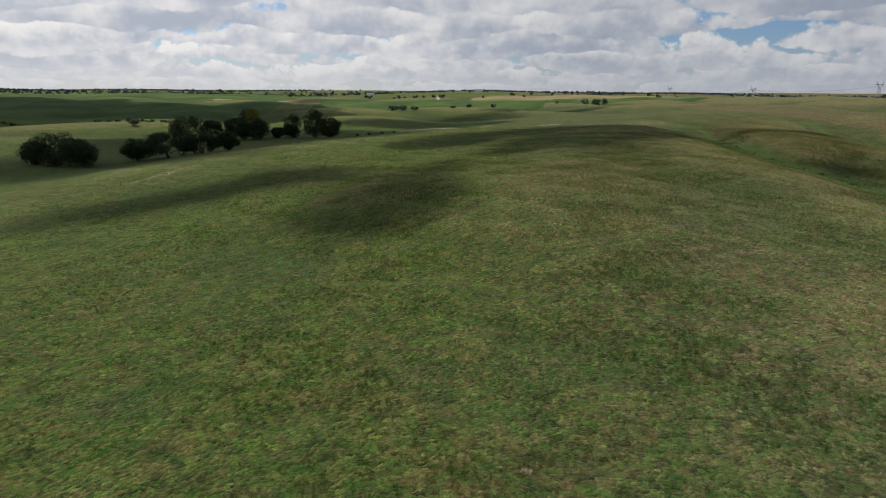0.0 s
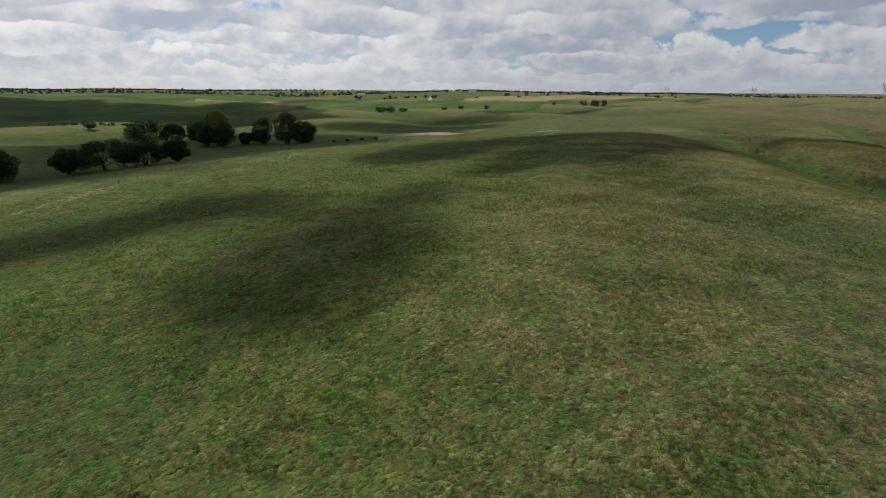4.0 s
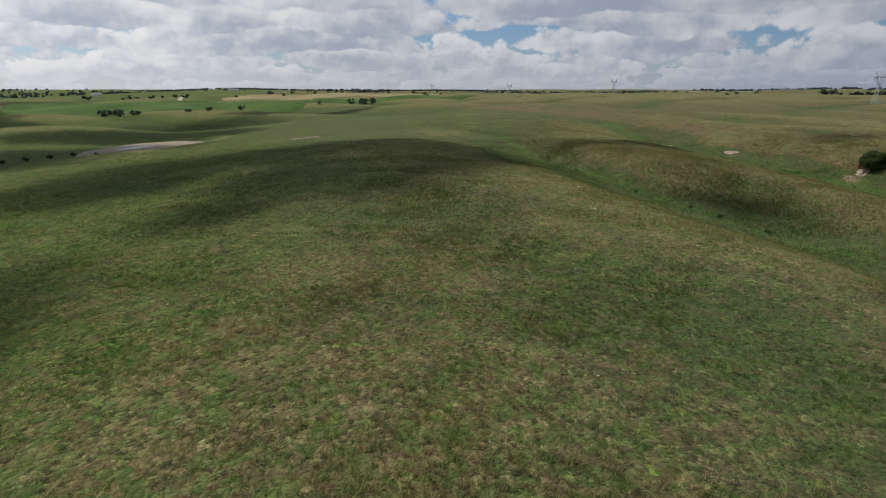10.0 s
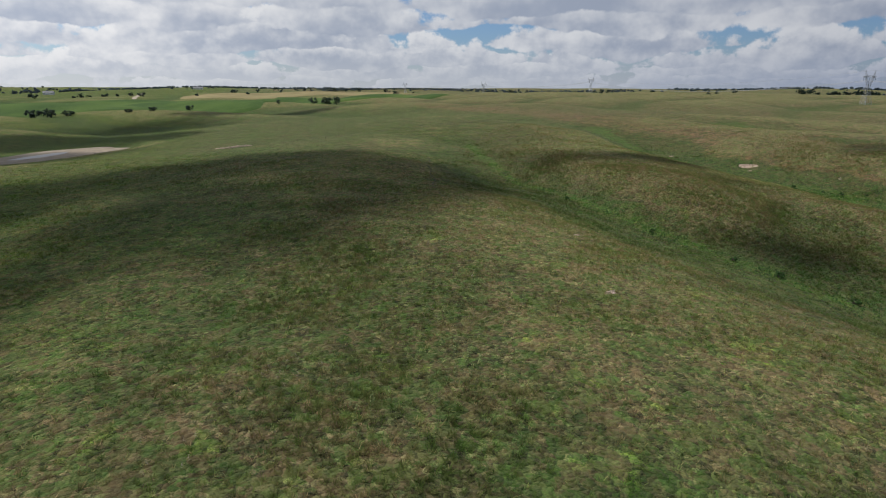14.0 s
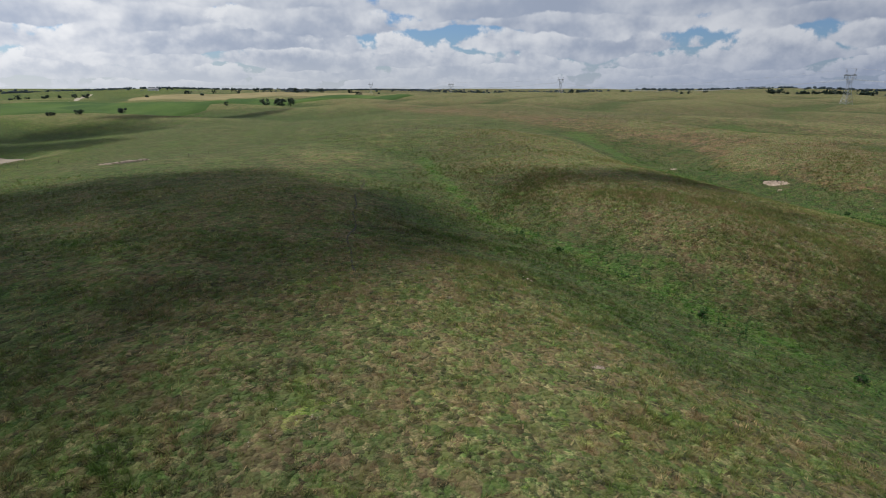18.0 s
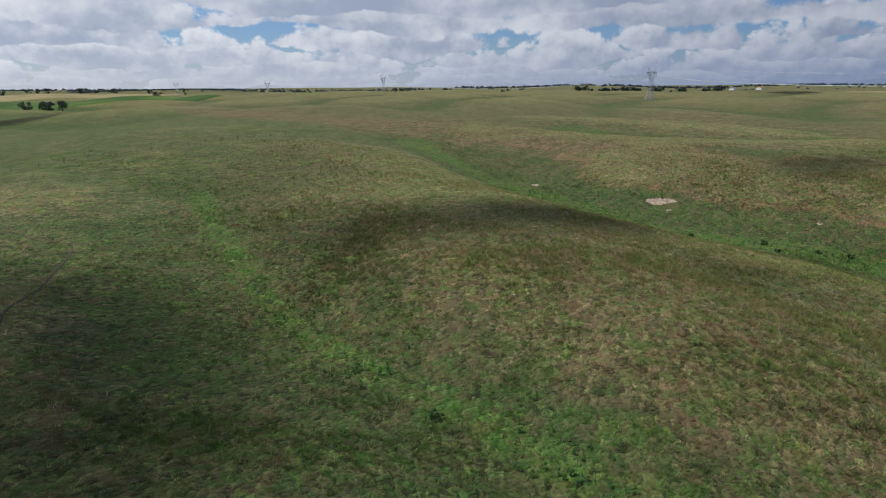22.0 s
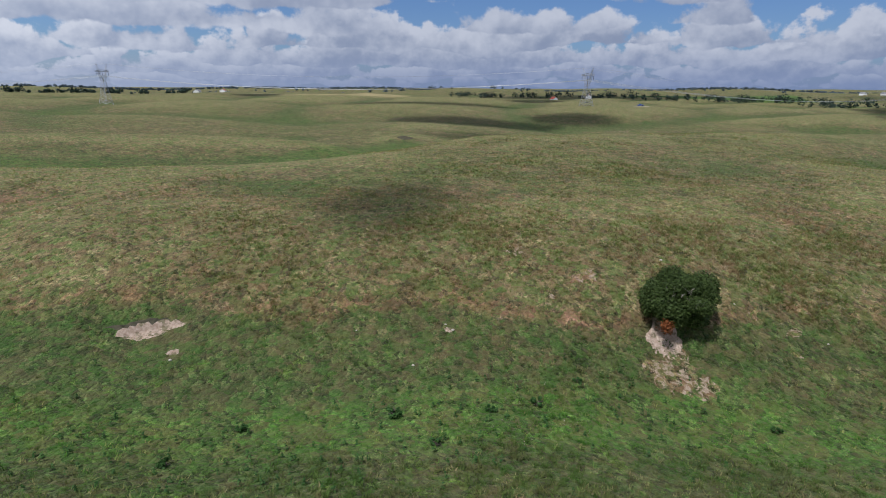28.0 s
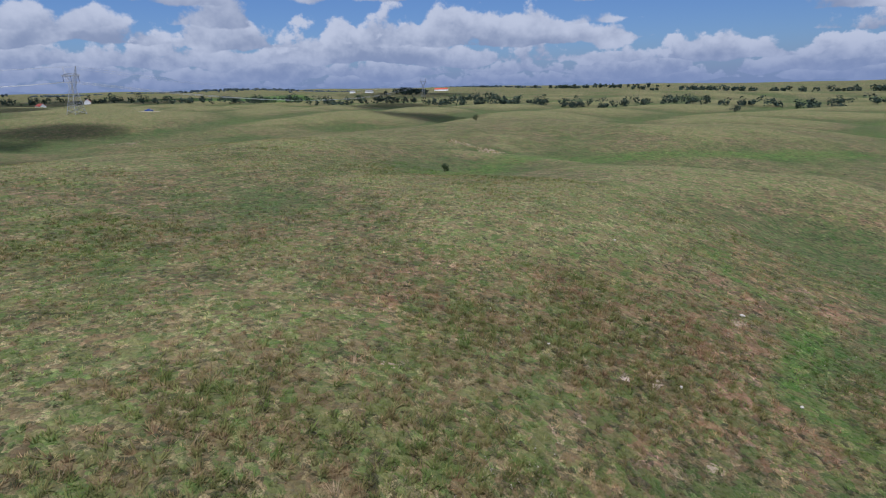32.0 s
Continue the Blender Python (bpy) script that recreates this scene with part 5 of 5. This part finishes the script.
woods("skyline_woods", [(1800, 2400), (2500, 1700), (2900, 900), (3000, 100), (2900, -900), (2300, -1900)], 300, 7, 4, 9, "horizon woods tinted haze-blue", 4.0, 16, leaf_haze_tint)
woods("skyline_woods", [(1700, 1500), (2000, 1100), (2150, 600), (2100, 100)], 200, 11, 26, 10, "scattered far trees below the horizon, tinted haze-blue", 2.4, 16, leaf_haze_tint)
woods("creek_woods", [(-700, 1400), (-300, 1500), (100, 1650), (500, 1900)], 120, 10, 30, 11, "scattered far trees among fields", 2.0, 18)
woods("field_hedge", [(-900, 552), (-600, 540), (-330, 520), (-290, 540)], 6, 2.2, 3.0, 12, "dark weedy hedge along the crop's edge", 0.6, 14)
woods("creek_woods", [(300, -1100), (700, -1250), (1300, -1400), (1900, -1500)], 160, 14, 12, 13, "broadleaf woods far to the south", 3.0, 16)


# ---- grass: standing bunches over the pasture that the flight crosses ----
def scatter(rr, line, half, count):
    """Places beside a line, gathered in drifts."""
    seg = np.array([math.hypot(b[0] - a[0], b[1] - a[1]) for a, b in zip(line, line[1:])])
    pick = rr.choice(len(seg), count, p=seg / seg.sum())
    u = rr.uniform(0, 1, count)
    a, b = np.array(line[:-1], float)[pick], np.array(line[1:], float)[pick]
    d = (b - a) / seg[pick][:, None]
    off = (rr.uniform(-half, half, count) + rr.uniform(-half, half, count)) * 0.62
    x = a[:, 0] + (b[:, 0] - a[:, 0]) * u - d[:, 1] * off
    y = a[:, 1] + (b[:, 1] - a[:, 1]) * u + d[:, 0] * off
    keep = (np.sin(x / 3.1 + 2 * np.sin(y / 4.3)) + np.sin(y / 2.7 + 2 * np.sin(x / 5.1)) + rr.normal(size=count) * 1.4) > -1.3
    return x[keep], y[keep]


def tussocks(name, line, half, count, seed, tall, wide, label, points=8):
    """Bunches of grass, each one a ragged crown of leaning blades."""
    rr = np.random.default_rng(seed)
    x, y = scatter(rr, line, half, count)
    n = len(x)
    s = np.clip(np.exp(rr.normal(size=n) * 0.28), 0.5, 1.8) * (0.8 + 0.4 * smooth(np.sin(x / 7 + np.sin(y / 11) * 2) * np.sin(y / 9 + 1.3), -0.3, 0.6))
    s = (s * (1 + 0.3 * tallness(x, y) - 0.2 * wetness(x, y)))[:, None]
    ang = rr.uniform(0, 6.28, (n, 1)) + (np.arange(points) + rr.uniform(-0.3, 0.3, (n, points))) * 2 * math.pi / points
    root = wide * 0.28 * s
    lean = rr.normal(size=(n, 2)) * 0.10 * s + np.array([[0.03, -0.03]])
    bx, by = x[:, None] + np.cos(ang) * root, y[:, None] + np.sin(ang) * root
    bz = np.repeat(sheet_height(x, y)[:, None] - 0.04, points, 1)
    way = ang + math.pi / points + rr.normal(size=(n, points)) * 0.35
    r = wide * s * rr.uniform(0.5, 1.3, (n, points))
    px, py = x[:, None] + np.cos(way) * r + lean[:, :1], y[:, None] + np.sin(way) * r + lean[:, 1:]
    pz = bz + tall * s * rr.uniform(0.55, 1.2, (n, points))
    v = np.stack([np.hstack([bx, px]), np.hstack([by, py]), np.hstack([bz, pz])], -1).reshape(-1, 3)
    o = (np.arange(n) * 2 * points)[:, None]
    k = np.arange(points)[None, :]
    f = np.stack([o + k, o + (k + 1) % points, o + points + k], -1).reshape(-1, 3)
    me = mesh_of(name, v, f, tussock_mat)
    give_wetness(me)
    return tagged(new(name, me), label, "grass", kind="stuff")


def grass(name, line, half, count, seed, tall, wide, blades, label):
    rr = np.random.default_rng(seed)
    x, y = scatter(rr, line, half, count)
    z = sheet_height(x, y)
    n = len(x)
    s = rr.uniform(0.5, 1.3, n)[:, None]
    ang = rr.uniform(0, 2 * math.pi, (n, blades))
    out = rr.uniform(0.35, 1.2, (n, blades))
    h = tall * s * rr.uniform(0.6, 1.1, (n, blades))
    w = wide * rr.uniform(0.7, 1.3, (n, blades))
    r0 = rr.uniform(0.0, 0.22, (n, blades)) * s
    bx, by = x[:, None] + np.cos(ang) * r0, y[:, None] + np.sin(ang) * r0
    bz = np.repeat(z[:, None] - 0.05, blades, 1)
    px, py = -np.sin(ang) * w, np.cos(ang) * w
    tx, ty = bx + np.cos(ang) * out * h, by + np.sin(ang) * out * h
    tz = bz + h * np.sqrt(np.clip(1 - (out * 0.8) ** 2, 0.1, 1))
    v = np.stack([np.stack([bx - px, by - py, bz], -1), np.stack([bx + px, by + py, bz], -1), np.stack([tx, ty, tz], -1)], 2).reshape(-1, 3)
    me = mesh_of(name, v, np.arange(len(v)).reshape(-1, 3), blade_mat)
    give_wetness(me)
    return tagged(new(name, me), label, "grass", kind="stuff")


grass("bunch_grass", [(-10, 90), (30, 170), (70, 260), (110, 320), (170, 330), (240, 300), (265, 230), (270, 170)], 95, 60000, 2, 0.38, 0.06, 5, "straw-brown bunch grass on the slopes")
tussocks("grass_tussocks", [(0, 22), (10, 80), (28, 150), (48, 200), (70, 240), (100, 275), (140, 285), (180, 280), (215, 255), (240, 225)], 62, 215000, 4, 0.25, 0.21, "shaggy green and straw-brown grass tussocks over the pasture")
tussocks("grass_tussocks", [(-10, 90), (30, 170), (70, 260), (110, 320), (170, 330), (240, 300), (265, 230), (270, 170)], 150, 110000, 5, 0.28, 0.25, "straw-brown grass tussocks on the far slopes", 7)
tussocks("grass_tussocks", [(-60, 40), (-62, 120), (-60, 200), (-20, 280), (40, 340)], 60, 40000, 6, 0.28, 0.24, "fresh green grass tussocks on the western flank", 7)

# ---- unseen clouds added overhead to drop shade on chosen ground ----
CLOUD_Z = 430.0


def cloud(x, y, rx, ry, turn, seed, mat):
    """A flat-based cumulus out of view, added to shade the ground round x, y."""
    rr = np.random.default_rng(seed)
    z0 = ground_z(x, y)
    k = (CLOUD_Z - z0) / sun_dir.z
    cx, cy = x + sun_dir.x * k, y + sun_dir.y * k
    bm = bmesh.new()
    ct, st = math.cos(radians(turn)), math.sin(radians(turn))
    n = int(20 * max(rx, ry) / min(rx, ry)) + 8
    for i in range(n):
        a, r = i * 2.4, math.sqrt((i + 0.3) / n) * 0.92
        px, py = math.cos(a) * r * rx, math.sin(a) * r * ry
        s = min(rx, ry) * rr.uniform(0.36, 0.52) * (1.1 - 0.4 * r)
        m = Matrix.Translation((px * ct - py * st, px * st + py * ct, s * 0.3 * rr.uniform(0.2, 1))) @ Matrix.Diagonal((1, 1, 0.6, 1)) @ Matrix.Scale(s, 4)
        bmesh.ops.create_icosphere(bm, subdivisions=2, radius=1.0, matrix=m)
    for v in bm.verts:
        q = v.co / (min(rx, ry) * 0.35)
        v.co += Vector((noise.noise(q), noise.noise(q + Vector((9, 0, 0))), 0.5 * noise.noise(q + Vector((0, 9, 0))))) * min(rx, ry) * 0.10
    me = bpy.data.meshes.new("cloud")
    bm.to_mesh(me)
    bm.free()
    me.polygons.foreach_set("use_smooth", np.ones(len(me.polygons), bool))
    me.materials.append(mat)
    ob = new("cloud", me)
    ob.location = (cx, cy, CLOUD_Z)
    return tagged(ob, "white cumulus cloud added out of view to shade the ground", "cloud", kind="structure")


# shade wanted: centre on the ground, half axes, turn, dense
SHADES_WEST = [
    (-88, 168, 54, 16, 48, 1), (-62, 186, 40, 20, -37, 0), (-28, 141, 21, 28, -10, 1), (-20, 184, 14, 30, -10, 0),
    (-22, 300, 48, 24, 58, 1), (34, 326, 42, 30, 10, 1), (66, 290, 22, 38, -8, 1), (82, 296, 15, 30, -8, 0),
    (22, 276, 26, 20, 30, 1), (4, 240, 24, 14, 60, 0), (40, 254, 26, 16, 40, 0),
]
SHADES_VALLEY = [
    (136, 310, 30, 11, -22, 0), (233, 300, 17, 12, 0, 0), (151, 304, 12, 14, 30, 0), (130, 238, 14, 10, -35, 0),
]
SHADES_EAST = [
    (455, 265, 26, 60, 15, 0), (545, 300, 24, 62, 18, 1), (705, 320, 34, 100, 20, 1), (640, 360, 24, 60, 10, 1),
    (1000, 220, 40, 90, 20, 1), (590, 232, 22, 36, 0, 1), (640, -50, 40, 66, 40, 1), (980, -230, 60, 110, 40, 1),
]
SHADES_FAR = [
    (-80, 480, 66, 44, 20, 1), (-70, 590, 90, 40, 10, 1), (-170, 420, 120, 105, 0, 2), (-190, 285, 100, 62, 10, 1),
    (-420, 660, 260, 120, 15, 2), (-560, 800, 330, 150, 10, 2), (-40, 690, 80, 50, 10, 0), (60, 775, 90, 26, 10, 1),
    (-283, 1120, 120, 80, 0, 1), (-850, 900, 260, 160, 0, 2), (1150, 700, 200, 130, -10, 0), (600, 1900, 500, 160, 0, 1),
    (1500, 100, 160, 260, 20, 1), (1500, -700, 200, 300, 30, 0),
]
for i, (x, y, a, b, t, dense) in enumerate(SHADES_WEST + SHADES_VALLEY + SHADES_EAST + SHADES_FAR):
    cloud(x, y, a, b, t, 100 + i, (thin_shade_mat, shade_cloud_mat, dense_shade_mat)[dense])
